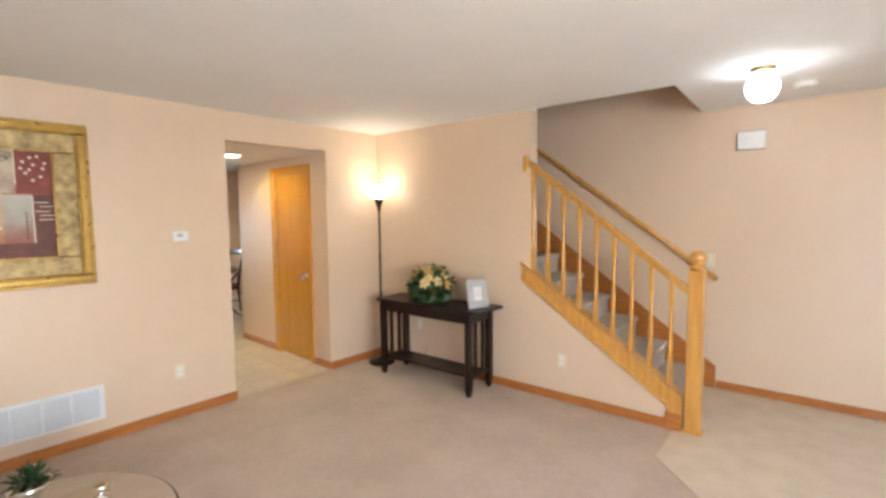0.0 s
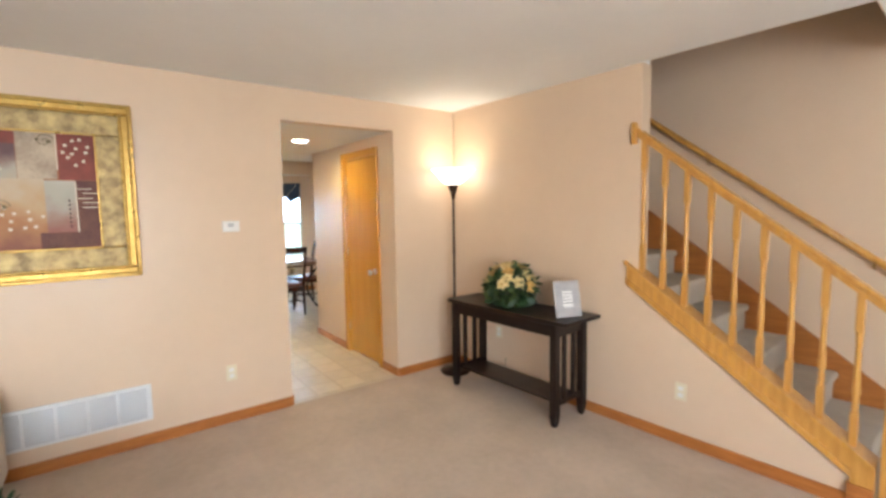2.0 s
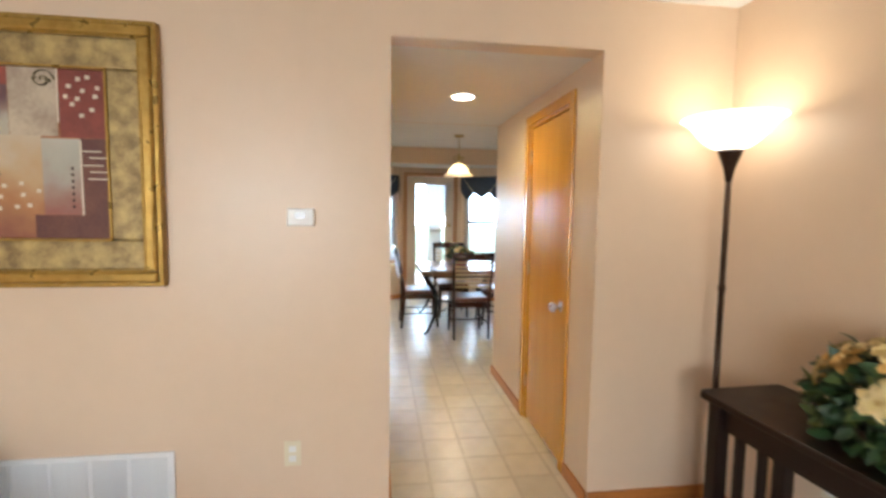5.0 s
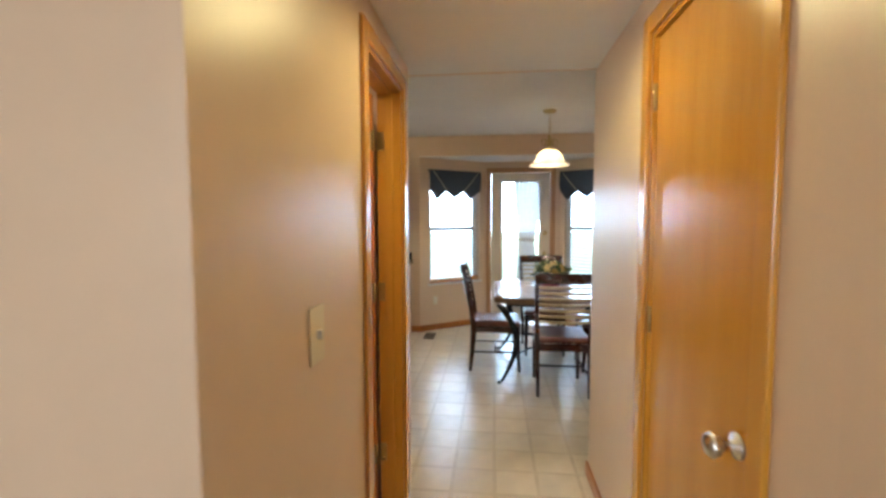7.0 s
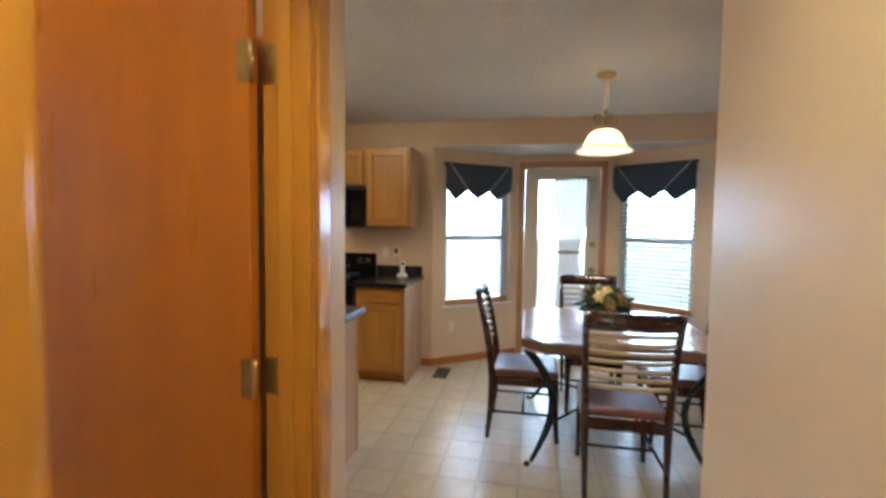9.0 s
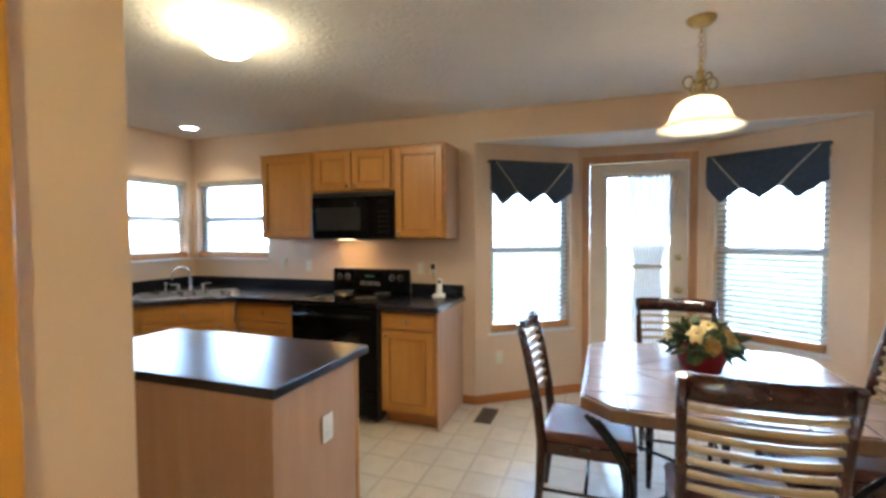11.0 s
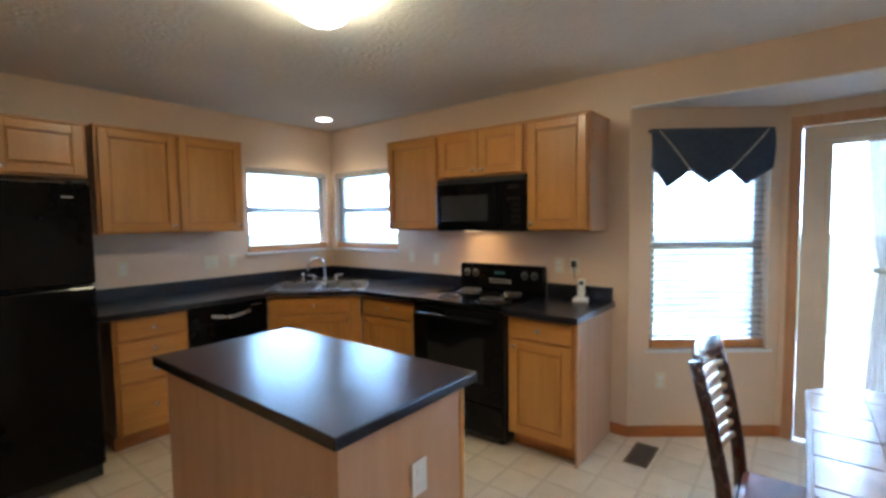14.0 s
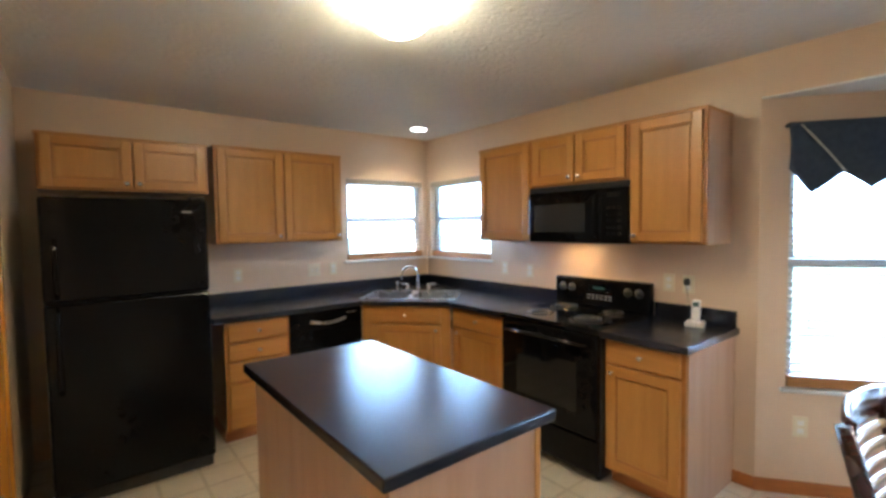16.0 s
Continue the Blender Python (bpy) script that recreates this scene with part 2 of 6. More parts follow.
DECK = mk("grey_patio_concrete", (0.42, 0.41, 0.39), (0.36, 0.35, 0.33), 3, 0.85, 0.3, 80)
SIDING = mk("pale_siding", (0.62, 0.61, 0.58), (0.56, 0.55, 0.52), 2, 0.6)
PANE = glass("window_glass")
CLEAR = glass("table_glass")
LEAFDOOR = mk("deep_orange_oak_door", (0.55, 0.19, 0.018), (0.49, 0.16, 0.014), 3, 0.28, 0.05, 50, stretch=(4, 4, 0.45), coat=0.4, rvar=0.02)
DARKROOM = mk("dark_trim", (0.05, 0.02, 0.01), None, 5, 0.5)
GLOW_T = glow("torchiere_glass", (1.0, 0.90, 0.74), 0.55)
GLOW_F = glow("foyer_globe_glass", (0.95, 0.97, 1.0), 2.6)
GLOW_K = glow("flush_dome_glass", (1.0, 0.80, 0.44), 9.6)
GLOW_S = glow("side_room_dome_glass", (1.0, 0.80, 0.50), 11.0)
GLOW_P = glow("pendant_glass", (1.0, 0.87, 0.60), 0.08, (0.76, 0.68, 0.52))
_t = GLOW_P.node_tree
_tl, _mx = _t.nodes.new("ShaderNodeBsdfTranslucent"), _t.nodes.new("ShaderNodeMixShader")
_tl.inputs[0].default_value = (0.88, 0.78, 0.60, 1)
_mx.inputs[0].default_value = 0.55
_t.links.new(_t.nodes["Principled BSDF"].outputs[0], _mx.inputs[1])
_t.links.new(_tl.outputs[0], _mx.inputs[2])
_t.links.new(_mx.outputs[0], _t.nodes["Material Output"].inputs[0])
GLOW_C = glow("can_lens", (1.0, 0.93, 0.80), 3.28)
GLOW_H = glow("hood_lens", (1.0, 0.65, 0.3), 2.05)
DRIP = mk("chromed_drip_bowl", (0.34, 0.33, 0.32), (0.20, 0.19, 0.185), 20, 0.13, metal=1.0)
DIALGREY = mk("grey_dial_print", (0.12, 0.12, 0.12), (0.09, 0.09, 0.09), 20, 0.4)
GLOW_D = glow("green_display", (0.1, 0.8, 0.5), 0.004, (0.02, 0.05, 0.04))


def soft_canvas(name, stops, z0, z1):
    """Paint that runs softly from one colour to the next up the canvas."""
    m, t, p = nodes_of(name)
    N, L = t.nodes, t.links
    co, sep, nz = N.new("ShaderNodeTexCoord"), N.new("ShaderNodeSeparateXYZ"), N.new("ShaderNodeTexNoise")
    nz.inputs["Scale"].default_value, nz.inputs["Detail"].default_value = 7.0, 5.0
    L.new(co.outputs["Object"], sep.inputs[0])
    L.new(co.outputs["Object"], nz.inputs["Vector"])
    ma, mr, cr = N.new("ShaderNodeMath"), N.new("ShaderNodeMapRange"), N.new("ShaderNodeValToRGB")
    ma.operation = "MULTIPLY_ADD"
    ma.inputs[1].default_value = 0.32
    L.new(nz.outputs[0], ma.inputs[0])
    L.new(sep.outputs[2], ma.inputs[2])
    mr.inputs[1].default_value, mr.inputs[2].default_value = z0 + 0.16, z1 + 0.16
    L.new(ma.outputs[0], mr.inputs[0])
    L.new(mr.outputs[0], cr.inputs[0])
    cr.color_ramp.elements[0].color = (*stops[0], 1)
    cr.color_ramp.elements[1].color = (*stops[-1], 1)
    for i, c in enumerate(stops[1:-1]):
        cr.color_ramp.elements.new((i + 1) / (len(stops) - 1)).color = (*c, 1)
    L.new(cr.outputs[0], p.inputs["Base Color"])
    p.inputs["Roughness"].default_value = 0.55
    return m


SPIRAL = mk("canvas_olive_bronze", (0.17, 0.13, 0.06), (0.12, 0.09, 0.04), 20, 0.6)
PICA = mk("canvas_grey_cream", (0.52, 0.42, 0.30), (0.30, 0.22, 0.16), 7, 0.6, 0.3, 60)
PICR = mk("canvas_brick_red", (0.26, 0.05, 0.03), (0.16, 0.03, 0.02), 9, 0.6, 0.3, 60)
PICD = mk("canvas_maroon", (0.10, 0.025, 0.02), (0.16, 0.06, 0.035), 9, 0.6, 0.3, 60)
PICO = mk("canvas_rust", (0.42, 0.16, 0.05), (0.25, 0.08, 0.03), 9, 0.6, 0.3, 60)
PICW = mk("canvas_pale_marks", (0.70, 0.62, 0.48), (0.60, 0.50, 0.36), 12, 0.6)
PICG = mk("canvas_sage_grey", (0.40, 0.40, 0.33), (0.28, 0.26, 0.20), 6, 0.6, 0.3, 60)

# ---------------------------------------------------------------- building helpers


def bx(bm, x0, x1, y0, y1, z0, z1, bevel=0.0):
    """A box into bm, with bevelled edges if asked."""
    vs = [bm.verts.new((x, y, z)) for x in sorted((x0, x1)) for y in sorted((y0, y1)) for z in sorted((z0, z1))]
    fs = [bm.faces.new([vs[i] for i in f]) for f in ((0, 1, 3, 2), (4, 6, 7, 5), (0, 4, 5, 1), (2, 3, 7, 6), (0, 2, 6, 4), (1, 5, 7, 3))]
    if bevel:
        es = list({e for f in fs for e in f.edges})
        bmesh.ops.bevel(bm, geom=es, offset=bevel, segments=2, affect="EDGES", profile=0.5)
    return bm


def box(*a, bevel=0.0):
    return bx(bmesh.new(), *a, bevel=bevel)


def prism(bm, pts, z0, z1, bevel=0.0):
    """A flat outline of (x, y) drawn up from z0 to z1."""
    n = len(pts)
    lo = [bm.verts.new((x, y, z0)) for x, y in pts]
    hi = [bm.verts.new((x, y, z1)) for x, y in pts]
    fs = [bm.faces.new(lo[::-1]), bm.faces.new(hi)]
    fs += [bm.faces.new((lo[i], lo[(i + 1) % n], hi[(i + 1) % n], hi[i])) for i in range(n)]
    if bevel:
        es = list({e for f in fs[:2] for e in f.edges})
        bmesh.ops.bevel(bm, geom=es, offset=bevel, segments=2, affect="EDGES", profile=0.5)
    bmesh.ops.recalc_face_normals(bm, faces=bm.faces[:])
    return bm


def lathe(bm, profile, seg=24, at=(0, 0, 0)):
    """A turned form from (radius, height) pairs."""
    rings = []
    for r, z in profile:
        rings.append([bm.verts.new((at[0] + max(r, 1e-4) * math.cos(2 * math.pi * i / seg), at[1] + max(r, 1e-4) * math.sin(2 * math.pi * i / seg), at[2] + z)) for i in range(seg)])
    for a, b in zip(rings, rings[1:]):
        for i in range(seg):
            f = bm.faces.new((a[i], a[(i + 1) % seg], b[(i + 1) % seg], b[i]))
            f.smooth = True
    bm.faces.new(rings[0][::-1])
    bm.faces.new(rings[-1])
    return bm


def tube(bm, pts, r, seg=8, flat=1.0):
    """A rod along points; r may be a list of radii."""
    rs = r if isinstance(r, (list, tuple)) else [r] * len(pts)
    pts = [Vector(p) for p in pts]
    rings = []
    for i, p in enumerate(pts):
        d = (pts[min(i + 1, len(pts) - 1)] - pts[max(i - 1, 0)]).normalized()
        up = Vector((0, 0, 1)) if abs(d.z) < 0.95 else Vector((1, 0, 0))
        a = d.cross(up).normalized()
        b = d.cross(a)
        rings.append([bm.verts.new(p + rs[i] * (a * math.cos(2 * math.pi * k / seg) + flat * b * math.sin(2 * math.pi * k / seg))) for k in range(seg)])
    for a, b in zip(rings, rings[1:]):
        for k in range(seg):
            f = bm.faces.new((a[k], a[(k + 1) % seg], b[(k + 1) % seg], b[k]))
            f.smooth = True
    bm.faces.new(rings[0][::-1])
    bm.faces.new(rings[-1])
    bmesh.ops.recalc_face_normals(bm, faces=bm.faces[:])
    return bm


def link(name, bm, material, m=None):
    me = bpy.data.meshes.new(name)
    bm.to_mesh(me)
    bm.free()
    me.materials.append(material)
    ob = new(name, me)
    if m is not None:
        ob.matrix_world = m
    return ob


def part(name, bm, material, parent, label="", m=None):
    """One mesh object under a thing or a part."""
    ob = link(name, bm, material)
    ob.parent = parent
    if m is not None:
        ob.matrix_local = m
    if label:
        tagged(ob, label)
    return ob


def thing(name, label, category, m=None, group="", kind=""):
    ob = new(name)
    ob.empty_display_size = 0.05
    if m is not None:
        ob.matrix_world = m
    return tagged(ob, label, category, group, kind)


def struct(name, bm, material, label="", category="", m=None):
    return tagged(link(name, bm, material, m), label, category, kind="structure")


def wall(name, p, q, thick, z0, z1, holes=(), label="peach painted drywall wall", top=None):
    """A wall from p to q; its face is on the line, its body to the left of p > q (thick < 0: right). Holes: (u0, u1, z0, z1)."""
    d = Vector((q[0] - p[0], q[1] - p[1]))
    length = d.length
    us = sorted({0.0, length, *[min(max(h[i], 0), length) for h in holes for i in (0, 1)]})
    bm = bmesh.new()
    for a, b in zip(us, us[1:]):
        if b - a < 1e-4:
            continue
        zs, at = [], z0
        for h in sorted((h for h in holes if h[0] <= a + 1e-5 and h[1] >= b - 1e-5), key=lambda h: h[2]):
            zs.append((at, h[2]))
            at = h[3]
        zs.append((at, z1))
        for c, e in zs:
            if e - c > 1e-4:
                bx(bm, a, b, 0, thick, c, e)
    bmesh.ops.remove_doubles(bm, verts=bm.verts[:], dist=1e-5)
    return struct(name, bm, PAINT, label, "wall", pose(p[0], p[1], 0, 0, 0, math.degrees(math.atan2(d.y, d.x))))


# ---------------------------------------------------------------- the plan
H = 2.44
XW = -3.705            # wall with the painting
HY0, HY1 = 1.50, 2.475  # the passage
HX = -5.452            # its kitchen end
HZ = 2.205             # its ceiling
XK, YK = -8.70, -2.06  # range wall, sink wall
XE, YS = 2.6, -2.8     # closing walls of the sitting room
YN = 4.4
ST = pose(-3.71, 3.145, 0, 0, 0, 2.7)  # corner of the room; along it the stair wall
S3 = ST.to_3x3()


def st(u, v, z=0.0):
    return ST @ Vector((u, v, z))


BAY = [(-8.70, 1.03), (-9.30, 1.82), (-9.30, 2.83), (-8.70, 3.64)]
BZ = 2.19


def rail_of(p, q, z0, z1, depth, material, name="baseboard", lift=0.0):
    """A run of board along p > q, its front to the right hand of the way."""
    d = Vector((q[0] - p[0], q[1] - p[1]))
    bm = box(0, d.length, 0, -depth, z0, z1)
    es = [e for e in bm.edges if all(v.co.z > z1 - 1e-4 and v.co.y < -depth + 1e-4 for v in e.verts)]
    bmesh.ops.bevel(bm, geom=es, offset=min(0.006, depth * 0.5), segments=2, affect="EDGES")
    return struct(name, bm, material, "stained oak baseboard", "baseboard", pose(p[0], p[1], 0, 0, 0, math.degrees(math.atan2(d.y, d.x))))


# floors
struct("floor_sitting_room", box(XW - 0.0, 3.0, YS - 0.1, 5.2, -0.12, 0.0), CARPET, "beige cut-pile carpet", "carpet")
struct("floor_kitchen", prism(bmesh.new(), [(XW, HY0 - 0.1), (XW, HY1 + 0.1), (HX, HY1 + 0.1), (HX, YN), (XK, YN), (XK, BAY[3][1]), BAY[2], BAY[1], BAY[0], (XK, YK - 0.1), (HX - 0.0, YK - 0.1), (HX, HY0 - 0.1)], -0.12, -0.0008), GROUT, "cream tile-patterned vinyl floor", "floor")
# ceilings
u_hole = 2.97
cb = prism(bmesh.new(), [(XW - 0.1, YS - 0.1), (3.0, YS - 0.1), tuple(st(6.9, 0.0)[:2]), tuple(st(1.87, 0.0)[:2]), tuple(st(1.87, 0.1)[:2]), tuple(st(-0.1, 0.1)[:2])], H, H + 0.3)
struct("ceiling_sitting_room", cb, CEILS, "white painted plaster ceiling", "ceiling")
cb = bmesh.new()
bx(cb, u_hole, 7.0, 0.0, 1.4, H, H + 0.3)
struct("ceiling_foyer", cb, CEILS, "white stamped plaster ceiling", "ceiling", ST)
struct("ceiling_hall", box(-5.565, XW - 0.115, HY0 - 0.1, HY1 + 0.1, HZ, H + 0.28), CEILS, "white plaster passage ceiling", "ceiling")
struct("ceiling_kitchen", box(XK - 0.15, HX + 0.1, YK - 0.15, YN + 0.15, H, H + 0.3), CEIL, "white stamped plaster ceiling", "ceiling")
struct("ceiling_bay", prism(bmesh.new(), [(-8.702, 1.0), (-8.702, 3.69), (-8.75, 3.8), (-9.45, 2.95), (-9.45, 1.74), (-8.75, 0.9)], BZ, H + 0.3), CEIL, "white bay ceiling", "ceiling")

# walls of the sitting room
wall("wall_painting", (XW, YS), (XW, 3.145), 0.115, 0, H, [(HY0 - YS, HY1 - YS, 0, HZ)])
wall("wall_south", (XE, YS), (XW - 0.1, YS), 0.115, 0, H)
wall("wall_east", (XE, 5.2), (XE, YS), 0.115, 0, H, [(4.6, 6.5, 0.7, 2.1)])
bm = bmesh.new()
bx(bm, 0.0, 1.87, 0, 0.115, 0, H)
struct("wall_table", bm, PAINT, "peach painted drywall wall beside the stairs", "wall", ST)
# triangular wall under the stringer
SL = 0.697


def str_z(u):
    return 0.236 + (3.065 - u) * SL


bm = bmesh.new()
tri = [(1.87, 0.0), (3.02, 0.0), (3.02, str_z(3.02) - 0.1), (1.87, str_z(1.87) - 0.1)]
vs0 = [bm.verts.new((u, 0.0, z)) for u, z in tri]
vs1 = [bm.verts.new((u, 0.10, z)) for u, z in tri]
bm.faces.new(vs0)
bm.faces.new(vs1[::-1])
for i in range(4):
    bm.faces.new((vs0[i], vs1[i], vs1[(i + 1) % 4], vs0[(i + 1) % 4]))
bmesh.ops.recalc_face_normals(bm, faces=bm.faces[:])
struct("wall_under_stairs", bm, PAINT, "peach painted wall under the stair stringer", "wall", ST)
VW = 1.07  # far stair wall
struct("wall_stairwell", box(-2.2, 7.0, VW, VW + 0.12, 0, 5.2), PAINT, "tall peach painted stairwell wall", "wall", ST)
# upper storey round the stairwell
up = bmesh.new()
bx(up, -2.2, u_hole, -0.12, 0.0, H + 0.3, 5.2)
bx(up, u_hole, u_hole + 0.12, -0.12, VW, H + 0.3, 5.2)
bx(up, -2.32, -2.2, -0.12, VW + 0.12, H, 5.2)
bx(up, -2.3, 0.0, -0.0, 0.115, H, H + 0.3)
bx(up, 1.88, u_hole - 0.004, 0.0, 0.004, H + 0.001, H + 0.3)
bx(up, u_hole - 0.004, u_hole, 0.0, VW, H + 0.001, H + 0.3)
struct("wall_upstairs", up, PAINT, "peach painted upper stairwell wall", "wall", ST)
struct("ceiling_upstairs", box(-2.4, u_hole + 0.2, -0.2, VW + 0.2, 5.2, 5.3), CEIL, "white ceiling over the stairs", "ceiling", ST)

# passage and kitchen walls
wall("wall_hall_left", (HX, HY0), (XW - 0.115, HY0), -0.115, 0, HZ, [(-HX - 5.268, -HX - 4.645, 0, 2.045)])
wall("wall_hall_right", (XW - 0.115, HY1), (-5.60, HY1), -0.115, 0, HZ, [(4.046 - 3.82, 4.715 - 3.82, 0, 2.045)])
wall("wall_kitchen_east", (HX, YK - 0.1), (HX, HY0 - 0.115), -0.115, 0, H, [(1.22, 1.92, 0, 2.06)])
wall("wall_dining_east", (-5.60, YN), (-5.60, HY1 + 0.115), 0.115, 0, H)
wall("wall_dining_north", (-5.5, YN), (XK - 0.1, YN), -0.115, 0, H)
hd = bmesh.new()
bx(hd, -5.60, -5.567, HY0 - 0.115, HY1 + 0.115, HZ + 0.002, H)
struct("wall_hall_header", hd, PAINT, "peach painted header over the passage", "wall")
# closed rooms beside the passage, under an added shell that keeps sun out
cl = bmesh.new()
bx(cl, -5.6, XW - 0.1, YS - 0.1, HY0 - 0.12, H + 0.26, H + 0.34)
bx(cl, -5.6, XW - 0.1, HY1 + 0.12, 5.0, H + 0.26, H + 0.34)
bx(cl, -5.6, XW - 0.1, YS - 0.2, YS - 0.1, 0, H + 0.3)
bx(cl, -5.6, XW - 0.1, 4.9, 5.0, 0, H + 0.3)
struct("floor_side_room", box(-5.33, XW - 0.116, YS - 0.1, HY0 - 0.117, -0.12, -0.004), TILE, "cream vinyl floor of the side room", "floor")
struct("floor_closet", box(-5.48, XW - 0.116, HY1 + 0.117, 4.9, -0.12, -0.004), CARPET, "beige closet carpet", "floor")
struct("closet_sun_block", cl, PAINT, "added painted shell that keeps sun out of the side rooms", "wall")
WA = (-8.64, -7.745, 1.203, 1.99)   # window over the sink, south
WB = (-2.0, -1.085, 1.203, 1.99)    # and west
wall("wall_sink", (XK - 0.15, YK), (HX + 0.1, YK), -0.15, 0, H, [(WA[0] - XK + 0.15, WA[1] - XK + 0.15, WA[2], WA[3])])
wall("wall_range", (XK, BAY[0][1]), (XK, YK), -0.15, 0, H, [(BAY[0][1] - WB[1], BAY[0][1] - WB[0], WB[2], WB[3])])
wall("wall_bay_header", (XK, BAY[3][1]), (XK, BAY[0][1]), -0.12, BZ + 0.01, H)
wall("wall_range_north", (XK, YN), (XK, BAY[3][1]), -0.15, 0, H)
wall("wall_bay_left", BAY[1], BAY[0], -0.13, 0, BZ, [(0.08, 0.85, 0.60, 2.0)])
wall("wall_bay_door", BAY[2], BAY[1], -0.13, 0, BZ, [(0.11, 0.935, 0, 2.06)])
wall("wall_bay_right", BAY[3], BAY[2], -0.13, 0, BZ, [(0.21, 0.95, 0.60, 2.0)])
# ground outside
struct("ground", box(-400, 400, -400, 400, -0.5, -0.25), GRASS, "sunlit mown lawn", "lawn")
struct("backdrop", box(-62, -61.5, -80, 80, -2, 34), glow("hazy_sky", (0.46, 0.69, 1.0), 2.9, (0.7, 0.75, 0.8)), "bright hazy sky in the distance", "sky")
struct("backdrop", box(-61, 40, -62, -61.5, -2, 34), bpy.data.materials["hazy_sky"], "bright hazy sky in the distance", "sky")

# ---------------------------------------------------------------- doors, trim, windows


def wl(p, q):
    """Frame of a wall: x along p > q, y to the left of it."""
    return pose(p[0], p[1], 0, 0, 0, math.degrees(math.atan2(q[1] - p[1], q[0] - p[0])))


def casing(parent, u0, u1, top, w=0.062, t=0.016, material=DOORWOOD, y=0.0, s=1):
    """Flat casing round an opening, on the face y, proud by t on side s."""
    for a, b in ((u0 - w, u0), (u1, u1 + w)):
        part("casing", box(a, b, y, y + s * t, 0, top + w, bevel=0.004), material, parent)
    part("casing", box(u0, u1, y, y + s * t, top, top + w, bevel=0.004), material, parent)


def door_in(name, m, u0, u1, top, face, label, hinge_u, knob_u, hinges=(0.28, 1.08, 1.83), side=1, leaf=DOORWOOD, stop=True):
    """A flush door in an opening; the room is on side +y, the leaf's face at y = face."""
    d = thing(name, label, "door", m, kind="structure")
    casing(d, u0, u1, top)
    for a, b in ((u0, u0 + 0.018), (u1 - 0.018, u1)):
        part("jamb", box(a, b, -0.115, 0.0, 0, top - 0.018), DOORWOOD, d)
    part("jamb", box(u0, u1, -0.115, 0.0, top - 0.018, top), DOORWOOD, d)
    lf = part("door_leaf", box(u0 + 0.021, u1 - 0.021, face - 0.035, face, 0.012, top - 0.021, bevel=0.003), leaf, d)
    for z in hinges:
        part("hinge", tube(bmesh.new(), [(hinge_u, face + 0.006, z - 0.045), (hinge_u, face + 0.006, z + 0.045)], 0.007), BRASS, d, "brass hinge")
    if knob_u is not None:
        k = bmesh.new()
        lathe(k, [(0.030, 0), (0.030, 0.006), (0.012, 0.012), (0.011, 0.032), (0.026, 0.042), (0.029, 0.055), (0.022, 0.066), (0.004, 0.069)], 20)
        part("knob", k, STEEL, lf, "satin metal door knob", pose(knob_u, face, 0.92, -90, 0, 0))
    return d


MHL = wl((HX, HY0), (XW, HY0))
U1 = -HX - 5.268  # far jamb of the side room's door, hung to open away from the passage
d1 = thing("door_1", "open orange oak slab door swung back into the side room", "door", MHL, kind="structure")
casing(d1, U1, -HX - 4.645, 2.045)
for a, b in ((U1, U1 + 0.018), (-HX - 4.663, -HX - 4.645)):
    part("jamb", box(a, b, -0.115, 0.0, 0, 2.027), DOORWOOD, d1)
    part("door_stop", box(a + (0.018 if a == U1 else -0.010), b + (0.010 if a == U1 else -0.018), -0.075, -0.040, 0, 2.017, bevel=0.002), DOORWOOD, d1)
part("jamb", box(U1, -HX - 4.645, -0.115, 0.0, 2.027, 2.045), DOORWOOD, d1)
part("door_stop", box(U1 + 0.018, -HX - 4.663, -0.075, -0.040, 2.017, 2.027), DOORWOOD, d1)
lf1 = part("door_leaf", box(U1 + 0.016, U1 + 0.051, -0.768, -0.131, 0.012, 2.018, bevel=0.003), LEAFDOOR, d1)
for z in (0.26, 1.07, 1.80):
    hg = part("hinge", tube(bmesh.new(), [(U1 + 0.050, -0.124, z - 0.047), (U1 + 0.050, -0.124, z + 0.047)], 0.0065, 10), BRASS, d1, "brass butt hinge")
    part("hinge_plate", box(U1 + 0.0182, U1 + 0.0205, -0.118, -0.084, z - 0.045, z + 0.045), BRASS, hg)
    part("hinge_plate", box(U1 + 0.0512, U1 + 0.0525, -0.158, -0.128, z - 0.045, z + 0.045), BRASS, hg)
MHR = wl((XW - 0.115, HY1), (-5.60, HY1))
door_in("door_2", MHR, 4.046 - 3.82, 4.715 - 3.82, 2.045, -0.012, "closed orange oak flush slab door with satin knob", 4.70 - 3.82, 4.125 - 3.82)
MKE = wl((HX, YK - 0.1), (HX, HY0 - 0.115))
# the wall's body is on its right hand, so the room is to the left
door_in("door_3", MKE, 1.22, 1.92, 2.06, -0.03, "closed oak pantry door beside the refrigerator", 1.25, None)

BB = 0.075
struct("baseboard", box(XW + 0.0005, XW + 0.014, YS, HY0, 0, BB, bevel=0.003), TRIM, "stained oak baseboard", "baseboard")
b = struct("baseboard", box(XW, XW + 0.014, HY1, 3.14, 0, BB, bevel=0.003), TRIM, "stained oak baseboard", "baseboard")
struct("baseboard", box(0.02, 2.970, -0.014, -0.0005, 0, BB, bevel=0.003), TRIM, "stained oak baseboard", "baseboard", ST)
struct("baseboard", box(3.145, 6.9, VW - 0.014, VW - 0.0005, 0, BB, bevel=0.003), TRIM, "stained oak baseboard", "baseboard", ST)
